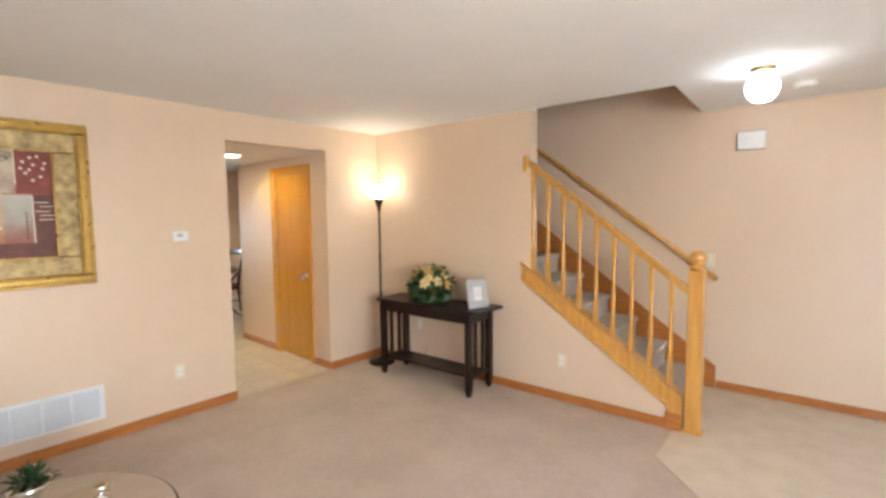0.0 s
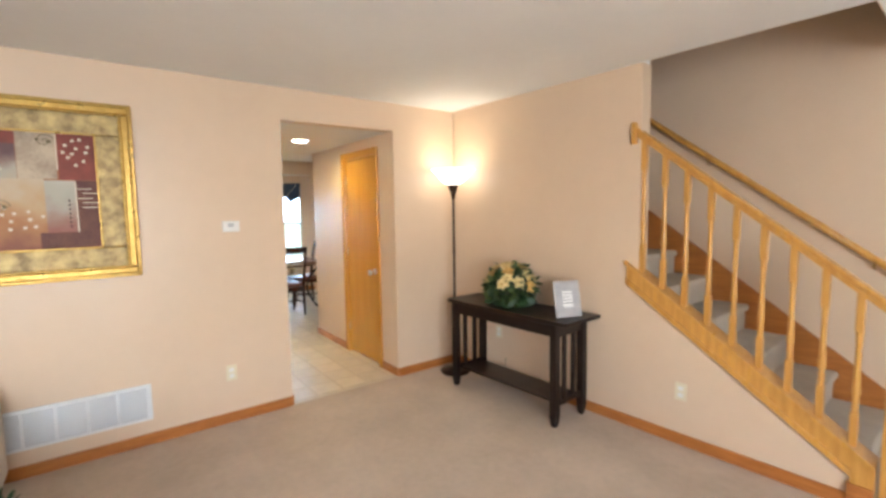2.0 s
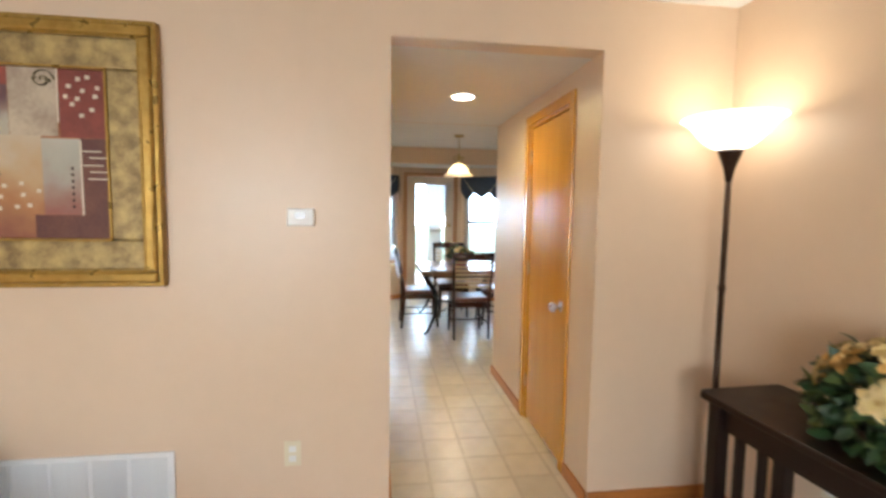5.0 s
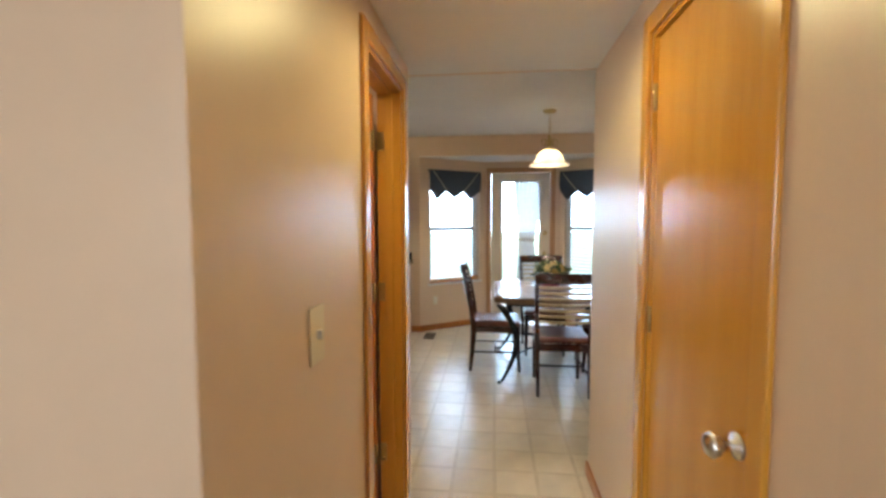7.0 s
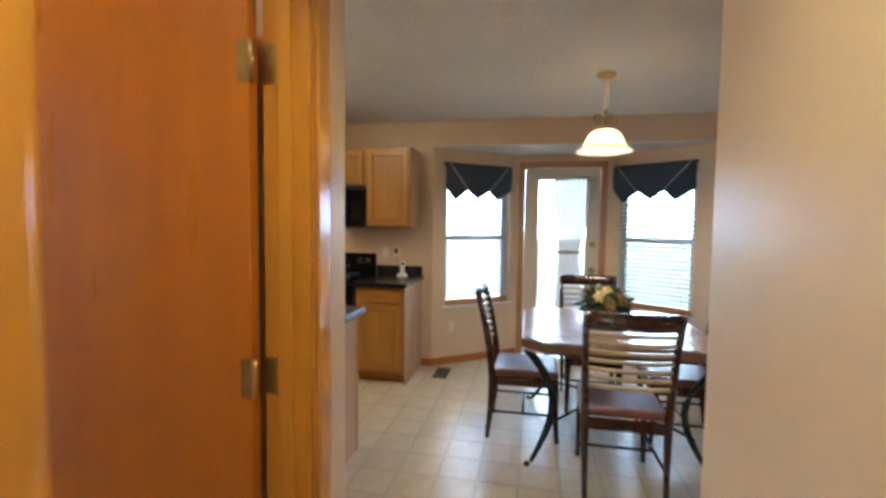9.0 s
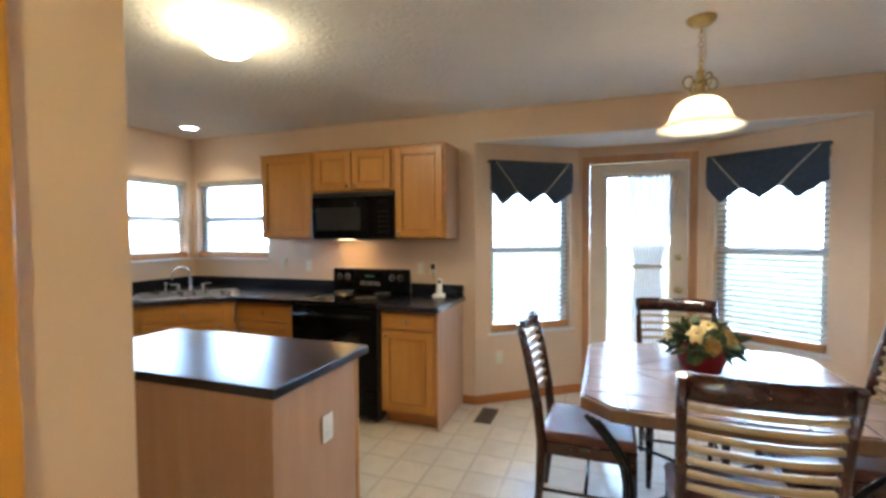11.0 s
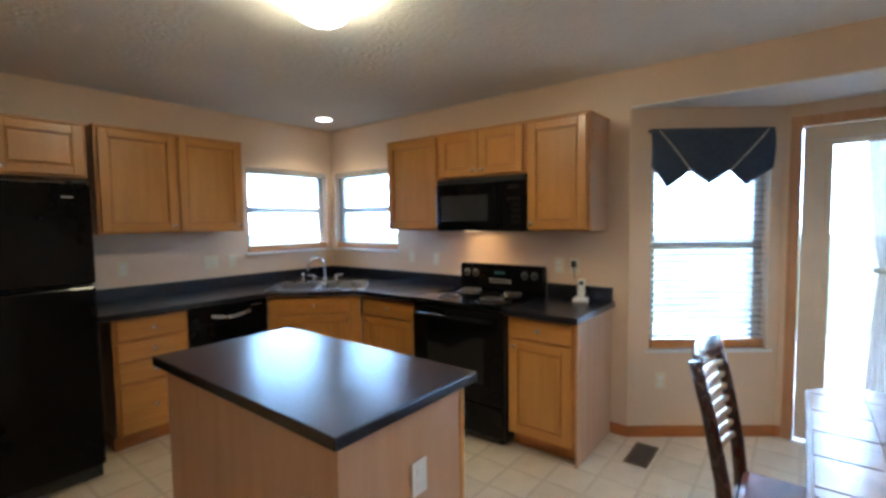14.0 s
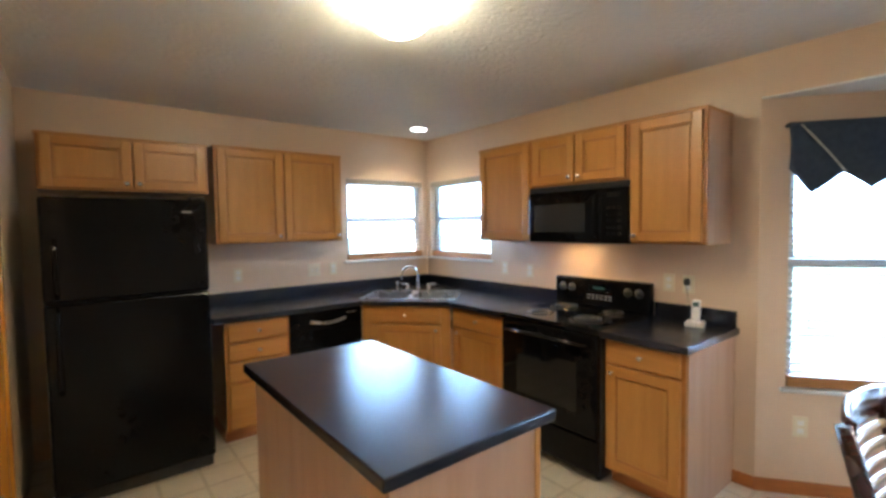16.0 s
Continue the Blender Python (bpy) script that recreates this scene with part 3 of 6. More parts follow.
struct("baseboard", box(-3.984, XW - 0.0, HY1 - 0.014, HY1 - 0.0005, 0, BB, bevel=0.003), TRIM, "stained oak baseboard", "baseboard")
struct("baseboard", box(-5.614, -4.778, HY1 - 0.014, HY1 - 0.0005, 0, BB, bevel=0.003), TRIM, "stained oak baseboard", "baseboard")
struct("baseboard", box(-4.583, XW - 0.0, HY0 + 0.0005, HY0 + 0.014, 0, BB, bevel=0.003), TRIM, "stained oak baseboard", "baseboard")
struct("baseboard", box(-5.614, -5.6005, HY1 - 0.0, YN, 0, BB, bevel=0.003), TRIM, "stained oak baseboard", "baseboard")
struct("baseboard", box(XK + 0.0005, XK + 0.014, 0.915, BAY[0][1], 0, BB, bevel=0.003), TRIM, "stained oak baseboard", "baseboard")
for p, q, a, b in ((BAY[1], BAY[0], 0.0, 1.0), (BAY[2], BAY[1], 0.98, 1.01), (BAY[3], BAY[2], 0.0, 1.0)):
    struct("baseboard", box(a, b, 0.0005, 0.014, 0, BB, bevel=0.003), TRIM, "stained oak baseboard", "baseboard", wl(p, q))

RAILWOOD = mk("orange_stained_rail", (0.50, 0.24, 0.08), (0.38, 0.17, 0.05), 5, 0.4, 0.08, 60, stretch=(1, 9, 9))


def window(name, m, u0, u1, z0, z1, label, slats=True, pitch=0.042, tilt=-7):
    """A double-hung vinyl window in a wall opening, with a wooden blind; the room is on +y."""
    w = thing(name, label, "window", m, kind="structure")
    f = 0.055
    for a, b, c, d in ((u0, u0 + f, z0, z1), (u1 - f, u1, z0, z1), (u0 + f, u1 - f, z1 - f, z1), (u0 + f, u1 - f, z0, z0 + f)):
        part("window_frame", box(a, b, -0.12, -0.07, c, d, bevel=0.004), VINYLWHITE, w)
    zm = (z0 + z1) / 2
    part("meeting_rail", box(u0 + f, u1 - f, -0.115, -0.075, zm - 0.028, zm + 0.028, bevel=0.003), VINYLWHITE, w)
    for c, d in ((z0 + f, zm - 0.028), (zm + 0.028, z1 - f)):
        g = part("pane", box(u0 + f, u1 - f, -0.098, -0.094, c, d), PANE, w)
        g.visible_shadow = False
    part("window_sill", box(u0 - 0.03, u1 + 0.03, -0.07, 0.025, z0 - 0.022, z0, bevel=0.005), WHITEPAINT, w, "white painted sill")
    bl = thing("window_blind", "wooden horizontal blind with stained bottom rail hung in the window", "blind", m)
    part("headrail", box(u0 + 0.008, u1 - 0.008, -0.062, -0.004, z1 - 0.05, z1 - 0.002, bevel=0.003), BLIND, bl)
    part("bottom_rail", box(u0 + 0.012, u1 - 0.012, -0.058, -0.008, z0 + 0.002, z0 + 0.062, bevel=0.004), RAILWOOD, bl, "stained wooden bottom rail")
    bm = box(u0 + 0.012, u1 - 0.012, -0.022, 0.022, -0.0013, 0.0013)
    me = bpy.data.meshes.new("slat")
    bm.to_mesh(me)
    bm.free()
    me.materials.append(BLIND)
    z = z0 + 0.085
    while z < z1 - 0.06:
        s = new("slat", me)
        s.parent = bl
        s.matrix_local = pose(0, -0.034, z, tilt, 0, 0)
        z += pitch
    for a in (u0 + 0.12, u1 - 0.12):
        part("ladder_cord", tube(bmesh.new(), [(a, -0.034, z0 + 0.03), (a, -0.034, z1 - 0.03)], 0.0012, 5), CORD, bl)
    part("wand", tube(bmesh.new(), [(u0 + 0.06, -0.002, z1 - 0.06), (u0 + 0.06, 0.002, z1 - 0.55)], 0.003, 6), CORD, bl)
    return w


M_L, M_D, M_R = wl(BAY[1], BAY[0]), wl(BAY[2], BAY[1]), wl(BAY[3], BAY[2])
window("window_1", M_L, 0.08, 0.85, 0.60, 2.0, "white vinyl double-hung bay window", tilt=-9)
window("window_2", M_R, 0.21, 0.95, 0.60, 2.0, "white vinyl double-hung bay window with lowered blind", tilt=-18)
M_S = wl((XK - 0.15, YK), (HX + 0.1, YK))
window("window_3", M_S, WA[0] - XK + 0.15, WA[1] - XK + 0.15, WA[2], WA[3], "white vinyl double-hung window beside the sink corner")
M_W = wl((XK, BAY[0][1]), (XK, YK))
window("window_4", M_W, BAY[0][1] - WB[1], BAY[0][1] - WB[0], WB[2], WB[3], "white vinyl double-hung window beside the sink corner")


def valance(m, u0, u1):
    """Dark valance with three pointed flaps and pale braid."""
    v = thing("window_valance", "navy cloth valance with pointed flaps and pale braid trim", "valance", m)
    zt, zn = 2.045, 1.775
    L = u1 - u0
    n = 48
    pts = [(0.0, 1.79), (0.06, 1.76), (0.225, 1.675), (0.36, 1.775), (0.52, 1.69), (0.68, 1.775), (0.865, 1.665), (1.0, 1.80)]
    bm = bmesh.new()
    rows = []
    for i in range(n + 1):
        s = i / n
        for (a, za), (b, zb) in zip(pts, pts[1:]):
            if a <= s <= b:
                zb_ = za + (zb - za) * (s - a) / (b - a)
                break
        col = []
        for j in range(9):
            z = zt + (zb_ - zt) * j / 8
            fold = 0.003 * math.sin(s * 34) * (j / 8) + 0.004 * math.sin(s * 11 + j * 0.6)
            col.append(bm.verts.new((u0 + L * s, 0.055 + fold + 0.010 * math.sin(j / 8 * math.pi), z)))
        rows.append(col)
    for a, b in zip(rows, rows[1:]):
        for j in range(8):
            bm.faces.new((a[j], b[j], b[j + 1], a[j + 1])).smooth = True
    r = bmesh.ops.extrude_face_region(bm, geom=bm.faces[:])
    bmesh.ops.translate(bm, vec=(0, -0.004, 0), verts=[g for g in r["geom"] if isinstance(g, bmesh.types.BMVert)])
    bmesh.ops.recalc_face_normals(bm, faces=bm.faces[:])
    part("cloth", bm, NAVY, v)
    part("mounting_board", box(u0, u1, 0.002, 0.06, zt - 0.02, zt, bevel=0.004), NAVY, v)
    for s0, s1 in ((0.06, 0.36), (0.94, 0.68)):
        part("braid", tube(bmesh.new(), [(u0 + L * (s0 + (s1 - s0) * k / 6), 0.067 + 0.010 * math.sin(k / 6 * math.pi), 2.03 - 0.255 * k / 6) for k in range(7)], 0.005, 6), CORD, v)
    return v


valance(M_L, 0.10, 0.88)
valance(M_R, 0.20, 0.99)

# the garden door in the bay
gd = thing("door_4", "cream glazed garden door with sheer curtain and brass locks", "door", M_D, kind="structure")
casing(gd, 0.13, 0.915, 2.045, w=0.062, material=BAYTRIM)
part("casing", box(0.11, 0.13, -0.13, 0.0, 0, 2.06), BAYTRIM, gd)
part("casing", box(0.915, 0.935, -0.13, 0.0, 0, 2.06), BAYTRIM, gd)
part("casing", box(0.13, 0.915, -0.13, 0.0, 2.045, 2.06), BAYTRIM, gd)
gu0, gu1, gz0, gz1 = 0.265, 0.775, 0.22, 1.925
for a, b, c, d in ((0.133, gu0, 0.015, 2.04), (gu1, 0.912, 0.015, 2.04), (gu0, gu1, 0.015, gz0), (gu0, gu1, gz1, 2.04)):
    part("door_panel", box(a, b, -0.06, -0.018, c, d), DOORPAINT, gd)
for a, b, c, d in ((gu0 - 0.02, gu0 + 0.012, gz0, gz1), (gu1 - 0.012, gu1 + 0.02, gz0, gz1), (gu0, gu1, gz0 - 0.02, gz0 + 0.012), (gu0, gu1, gz1 - 0.012, gz1 + 0.02)):
    part("glazing_bead", box(a, b, -0.018, -0.008, c, d, bevel=0.003), DOORPAINT, gd)
g = part("pane", box(gu0, gu1, -0.042, -0.036, gz0, gz1), PANE, gd)
g.visible_shadow = False
for z, r in ((1.234, 0.024), (0.955, 0.028)):
    k = bmesh.new()
    lathe(k, [(0.032, 0), (0.032, 0.006), (0.012, 0.012), (0.012, 0.03), (r, 0.04), (r, 0.052), (0.004, 0.06)], 20)
    part("lock" if z > 1.1 else "knob", k, BRASS, gd, "brass lock", pose(0.20, -0.018, z, -90, 0, 0))
cu = thing("door_curtain", "white sheer curtain tied in the middle on the door glass", "curtain", M_D)
bm = bmesh.new()
rows = []
for j in range(41):
    z = 1.94 - (1.94 - 0.24) * j / 40
    k = abs(z - 1.15) / 0.78
    wd = 0.095 + 0.10 * min(1, k) ** 0.8 * (1.25 if z > 1.15 else 0.55)
    cx = 0.445 - 0.05 * min(1, k) * (1 if z > 1.15 else 0.2)
    rows.append([bm.verts.new((cx - wd + 2 * wd * i / 60, 0.012 + 0.010 * math.sin(i * 1.05) * (0.5 + 0.5 * min(1, k)), z)) for i in range(61)])
for a, b in zip(rows, rows[1:]):
    for i in range(60):
        bm.faces.new((a[i], b[i], b[i + 1], a[i + 1])).smooth = True
part("cloth", bm, SHEER, cu)
part("tie_band", tube(bmesh.new(), [(0.445 + 0.105 * math.cos(t * math.pi / 12), 0.012 + 0.022 * math.sin(t * math.pi / 12), 1.15) for t in range(25)], 0.02, 6), SHEER, cu)
for z in (1.945, 0.235):
    part("curtain_rod", tube(bmesh.new(), [(gu0 - 0.03, 0.008, z), (gu1 + 0.03, 0.008, z)], 0.006, 8), WHITEPAINT, cu)


def plate(m, kind="outlet", material=IVORY, w=0.072, h=0.115):
    """A wall plate on a wall, lying in x and z, its front towards +y."""
    p = thing("wall_outlet" if kind == "outlet" else "light_switch", ("ivory duplex wall outlet" if kind == "outlet" else "ivory wall plate with light switch") + " on the painted wall", kind if kind == "outlet" else "light switch", m)
    part("cover_plate", box(-w / 2, w / 2, 0.0005, 0.006, -h / 2, h / 2, bevel=0.002), material, p)
    if kind == "outlet":
        for z in (-0.022, 0.022):
            part("socket", box(-0.016, 0.016, 0.006, 0.009, z - 0.014, z + 0.014, bevel=0.001), WHITE, p)
    else:
        n = max(1, round(w / 0.072))
        for i in range(n):
            u = (i - (n - 1) / 2) * 0.046
            part("toggle", box(u - 0.005, u + 0.005, 0.006, 0.018, -0.012, 0.012, bevel=0.002), WHITE, p)
    return p


FX, FY, FMX, FMY = -90, 0, 90, 180  # rz for plates that face +x, +y, -x, -y
plate(pose(XW, 1.07, 0.365, 0, 0, FX))
plate(ST @ pose(2.165, 0, 0.345, 0, 0, FMY))
plate(ST @ pose(0.60, 0, 0.42, 0, 0, FMY))
plate(ST @ pose(3.072, VW, 1.142, 0, 0, FMY), "switch")
plate(pose(-4.165, HY0, 1.138, 0, 0, FY), "switch", h=0.145, w=0.09)
plate(pose(-6.753, YK, 1.14, 0, 0, FY))
plate(pose(-7.407, YK, 1.14, 0, 0, FY), "switch", w=0.118)
plate(pose(-7.592, YK, 1.14, 0, 0, FY))
plate(pose(XK, -0.904, 1.145, 0, 0, FX))
plate(pose(XK, -0.614, 1.14, 0, 0, FX))
plate(pose(XK, 0.54, 1.14, 0, 0, FX))
plate(pose(XK, 0.66, 1.14, 0, 0, FX))
plate(M_L @ pose(0.775, 0, 0.385, 0, 0, 0))
plate(pose(-6.667, 0.951, 0.63, 0, 0, FY), material=WHITE)

# thermostat
th = thing("thermostat", "small white plastic thermostat with dark display", "thermostat", pose(XW, 1.118, 1.421, 0, 0, FX))
part("housing", box(-0.056, 0.056, 0.0, 0.026, -0.038, 0.038, bevel=0.006), WHITE, th)
part("display", box(-0.018, 0.022, 0.026, 0.0275, -0.005, 0.022), SILVER, th)
for i in (-1, 1):
    part("button", box(0.032 + 0.008 * i - 0.004, 0.032 + 0.008 * i + 0.004, 0.026, 0.029, -0.026, -0.02), WHITE, th)

# return air grille
gr = thing("return_air_grille", "white steel return air grille low on the wall", "vent", pose(XW, 0.579, 0.165, 0, 0, FX))
GW, GH = 0.82, 0.242
for a, b, c, d in ((0, GW, 0, 0.022), (0, GW, GH - 0.022, GH), (0, 0.03, 0.022, GH - 0.022), (GW - 0.03, GW, 0.022, GH - 0.022)):
    part("frame", box(a, b, 0, 0.012, c, d, bevel=0.003), WHITEPAINT, gr)
for i in range(1, 5):
    u = 0.03 + (GW - 0.06) * i / 5
    part("mullion", box(u - 0.008, u + 0.008, 0, 0.011, 0.022, GH - 0.022, bevel=0.002), WHITEPAINT, gr)
part("backing", box(0.02, GW - 0.02, 0.0005, 0.002, 0.02, GH - 0.02), INK, gr)
bm = box(0.03, GW - 0.03, -0.0055, 0.0055, -0.0008, 0.0008)
me = bpy.data.meshes.new("louvre")
bm.to_mesh(me)
bm.free()
me.materials.append(WHITEPAINT)
for i in range(18):
    s = new("louvre", me)
    s.parent = gr
    s.matrix_local = pose(0, 0.0068, 0.030 + i * 0.0108, -38, 0, 0)

# ---------------------------------------------------------------- the stairs
sc = thing("staircase", "carpeted closed-stringer staircase with turned oak balusters and newel", "staircase", ST)
for k in range(13):
    u = 3.0 - 0.27 * k
    bm = bmesh.new()
    bx(bm, u - 0.27, u, 0.09, VW - 0.02, max(0, 0.19 * k - 0.3), 0.19 * (k + 1) - 0.03)
    bx(bm, u - 0.28, u + 0.028, 0.09, VW - 0.02, 0.19 * (k + 1) - 0.05, 0.19 * (k + 1), bevel=0.018)
    part("step", bm, STAIRCARPET, sc, "grey-beige carpeted step")


def slab(bm, pts, v0, v1):
    """A plate of (u, z) outline between v0 and v1."""
    a = [bm.verts.new((u, v0, z)) for u, z in pts]
    b = [bm.verts.new((u, v1, z)) for u, z in pts]
    bm.faces.new(a)
    bm.faces.new(b[::-1])
    n = len(pts)
    for i in range(n):
        bm.faces.new((a[i], b[i], b[(i + 1) % n], a[(i + 1) % n]))
    bmesh.ops.recalc_face_normals(bm, faces=bm.faces[:])
    return bm


part("stringer", slab(bmesh.new(), [(1.80, str_z(1.80)), (1.80, str_z(1.80) - 0.12), (2.985, str_z(2.985) - 0.12), (2.985, 0.0), (3.075, 0.0), (3.075, str_z(3.075))], -0.022, 0.10), OAK, sc)
part("stringer_cap", slab(bmesh.new(), [(1.785, str_z(1.785) + 0.022), (1.785, str_z(1.785)), (3.075, str_z(3.075)), (3.075, str_z(3.075) + 0.022)], -0.034, 0.108), OAK, sc)
part("stringer_moulding", slab(bmesh.new(), [(1.80, str_z(1.80) - 0.085), (1.80, str_z(1.80) - 0.12), (2.985, str_z(2.985) - 0.12), (2.985, str_z(2.985) - 0.085)], -0.034, -0.022), OAK, sc)


def rail_z(u):
    return 2.035 - (u - 1.84) * (2.035 - 1.065) / (3.07 - 1.84)


bm = bmesh.new()
for v0, v1, a, b in ((-0.018, 0.056, -0.028, 0.0), (-0.008, 0.046, -0.062, -0.028)):
    slab(bm, [(1.83, rail_z(1.83) + b), (1.83, rail_z(1.83) + a), (3.09, rail_z(3.09) + a), (3.09, rail_z(3.09) + b)], v0, v1)
bmesh.ops.bevel(bm, geom=bm.edges[:], offset=0.006, segments=2, affect="EDGES")
part("handrail", bm, OAK, sc)
part("rail_plate", box(1.815, 1.845, -0.030, 0.10, 1.925, 2.065, bevel=0.006), OAK, sc)
for i in range(9):
    u = 1.885 + 0.137 * i
    z0, z1 = str_z(u) + 0.02, rail_z(u) - 0.055
    hgt = z1 - z0
    bm = bmesh.new()
    q = 0.017
    bx(bm, -q, q, -q, q, 0, 0.17 * hgt / 0.77, bevel=0.003)
    bx(bm, -q, q, -q, q, hgt - 0.19, hgt, bevel=0.003)
    za, zb = 0.17 * hgt / 0.77, hgt - 0.19
    L_ = zb - za
    lathe(bm, [(0.017, za), (0.012, za + 0.016), (0.0175, za + 0.028), (0.012, za + 0.042), (0.0175, za + 0.056), (0.0115, za + 0.072), (0.0175, za + 0.10), (0.018, za + 0.12), (0.015, za + 0.35 * L_), (0.013, za + 0.60 * L_), (0.0125, zb - 0.055), (0.0165, zb - 0.042), (0.012, zb - 0.028), (0.0165, zb - 0.012), (0.016, zb)], 12)
    part("baluster", bm, OAK, sc, "", pose(u, 0.022, z0))
bm = bmesh.new()
bx(bm, 3.088, 3.188, -0.012, 0.088, 0, 1.165, bevel=0.006)
bx(bm, 3.075, 3.201, -0.025, 0.101, 0, 0.022, bevel=0.004)
nw = part("newel_post", bm, OAK, sc)
bm = bmesh.new()
lathe(bm, [(0.046, 1.165), (0.052, 1.175), (0.052, 1.19), (0.036, 1.20), (0.034, 1.21), (0.050, 1.228), (0.056, 1.252), (0.050, 1.276), (0.030, 1.296), (0.008, 1.304)], 20, (3.138, 0.038, 0))
part("plinth_block", box(2.972, 3.074, -0.030, -0.0006, 0.0, 0.135, bevel=0.003), TRIM, sc, "stained block where the baseboard ends")
part("ball_cap", bm, OAK, nw)


def skirt_z(u):
    return 0.205 + (3.14 - u) * 0.742


part("wall_skirt", slab(bmesh.new(), [(0.3, skirt_z(0.3)), (0.3, skirt_z(0.3) - 0.5), (2.7, 0.0), (3.14, 0.0), (3.14, skirt_z(3.14))], VW - 0.02, VW - 0.002), TRIM, sc, "dark stained skirt board")
wr = thing("wall_handrail", "round oak handrail on brackets along the stair wall", "handrail", ST)
part("rail", tube(bmesh.new(), [(u, VW - 0.065, 0.985 + (3.135 - u) * 0.742) for u in (3.135, 2.5, 1.8, 1.1, 0.4)], 0.023, 12), OAK, wr)
for u in (2.9, 1.9, 0.9):
    z = 0.985 + (3.135 - u) * 0.742
    part("bracket", tube(bmesh.new(), [(u, VW - 0.001, z - 0.07), (u, VW - 0.05, z - 0.06), (u, VW - 0.065, z - 0.02)], 0.006), BRASS, wr)

# foyer floor of vinyl
fy = [st(3.02, 0.0), st(3.02, 0.10), st(3.0, VW), st(6.5, VW), st(6.5, -1.6), st(3.75, -1.26), st(3.01, -0.47)]
struct("floor_foyer", prism(bmesh.new(), [(p.x, p.y) for p in fy], -0.01, 0.006), mk("tan_vinyl", (0.70, 0.60, 0.46), (0.63, 0.53, 0.40), 6, 0.4, 0.05, 90), "tan vinyl foyer floor", "floor")

# ---------------------------------------------------------------- lamps and ceiling things
fl = thing("floor_lamp", "dark bronze torchiere floor lamp with glowing glass bowl", "floor lamp", pose(-3.475, 2.955, 0))
part("base", lathe(bmesh.new(), [(0.135, 0), (0.14, 0.012), (0.135, 0.024), (0.07, 0.034), (0.03, 0.05), (0.018, 0.075)], 32), BRONZE, fl)
part("pole", lathe(bmesh.new(), [(0.0135, 0.06), (0.0135, 0.55), (0.017, 0.555), (0.017, 0.575), (0.0125, 0.58), (0.0125, 1.12), (0.016, 1.125), (0.016, 1.145), (0.012, 1.15), (0.012, 1.62)], 16), BRONZE, fl)
part("cup", lathe(bmesh.new(), [(0.012, 1.60), (0.018, 1.63), (0.024, 1.66), (0.045, 1.72), (0.052, 1.735), (0.03, 1.737)], 24), BRONZE, fl)
bm = bmesh.new()
prof = [(0.045, 1.737), (0.075, 1.748), (0.105, 1.77), (0.135, 1.805), (0.160, 1.838), (0.188, 1.862), (0.200, 1.868), (0.197, 1.872), (0.184, 1.867), (0.156, 1.844), (0.130, 1.811), (0.100, 1.777), (0.070, 1.756), (0.02, 1.748)]
lathe(bm, prof, 40)
part("glass_bowl", bm, GLOW_T, fl, "glowing frosted glass bowl")
part("cord", tube(bmesh.new(), [(0.1, 0.10, 0.012), (0.16, 0.2, 0.008), (0.30, 0.17, 0.006), (0.42, 0.21, 0.02), (0.45, 0.215, 0.2)], 0.003, 6), BLACKPL, fl)

fg = thing("foyer_ceiling_light", "white glass globe ceiling light, switched on", "ceiling light", pose(-0.24, 3.23, 0))
part("canopy", lathe(bmesh.new(), [(0.07, H), (0.068, H - 0.012), (0.045, H - 0.022), (0.045, H - 0.035)][::-1], 24), BRASS, fg)
bm = bmesh.new()
lathe(bm, [(0.05, H - 0.03)] + [(0.088 * math.cos(a), H - 0.12 + 0.088 * math.sin(a)) for a in [radians(x) for x in range(60, -90, -12)]] + [(0.002, H - 0.208)], 28)
part("globe", bm, GLOW_F, fg, "glowing white glass globe")
sd = thing("smoke_detector", "white round smoke detector on the ceiling", "smoke detector", pose(-0.06, 3.80, H))
part("housing", lathe(bmesh.new(), [(0.04, -0.038), (0.06, -0.034), (0.068, -0.015), (0.068, 0)], 28), WHITE, sd)
part("vent_ring", lathe(bmesh.new(), [(0.0695, -0.012), (0.0705, -0.01), (0.0705, -0.006), (0.0695, -0.004)], 28), IVORY, sd)
dc = thing("door_chime", "white plastic door chime box high on the wall", "door chime", ST @ pose(3.338, VW, 2.152, 0, 0, 180))
part("cover", box(-0.096, 0.096, 0.004, 0.05, -0.072, 0.072, bevel=0.006), WHITE, dc)
part("back_plate", box(-0.09, 0.09, 0.0, 0.004, -0.066, 0.066), IVORY, dc)


def downlight(x, y, z, label):
    d = thing("recessed_light", label, "ceiling light", pose(x, y, z))
    bm = bmesh.new()
    lathe(bm, [(0.072, -0.004), (0.092, -0.007), (0.096, -0.003), (0.096, 0.0)], 32)
    part("trim_ring", bm, WHITE, d)
    part("lens", lathe(bmesh.new(), [(0.01, -0.009), (0.05, -0.0085), (0.071, -0.0045), (0.071, -0.002)], 32), GLOW_C, d, "glowing lens")


downlight(-4.66, 1.992, HZ, "white recessed ceiling light, switched on, in the passage")
downlight(-8.30, -1.63, H, "white recessed ceiling light, switched on, over the sink")

fk = thing("flush_ceiling_light", "frosted dome flush ceiling light, switched on", "ceiling light", pose(-6.82, 0.31, H))
part("pan", lathe(bmesh.new(), [(0.140, -0.022), (0.146, -0.016), (0.146, 0)], 36), WHITE, fk)
part("dome", lathe(bmesh.new(), [(0.003, -0.132), (0.04, -0.129), (0.076, -0.118), (0.108, -0.098), (0.134, -0.064), (0.147, -0.034), (0.150, -0.018)], 40), GLOW_K, fk, "glowing frosted glass dome")

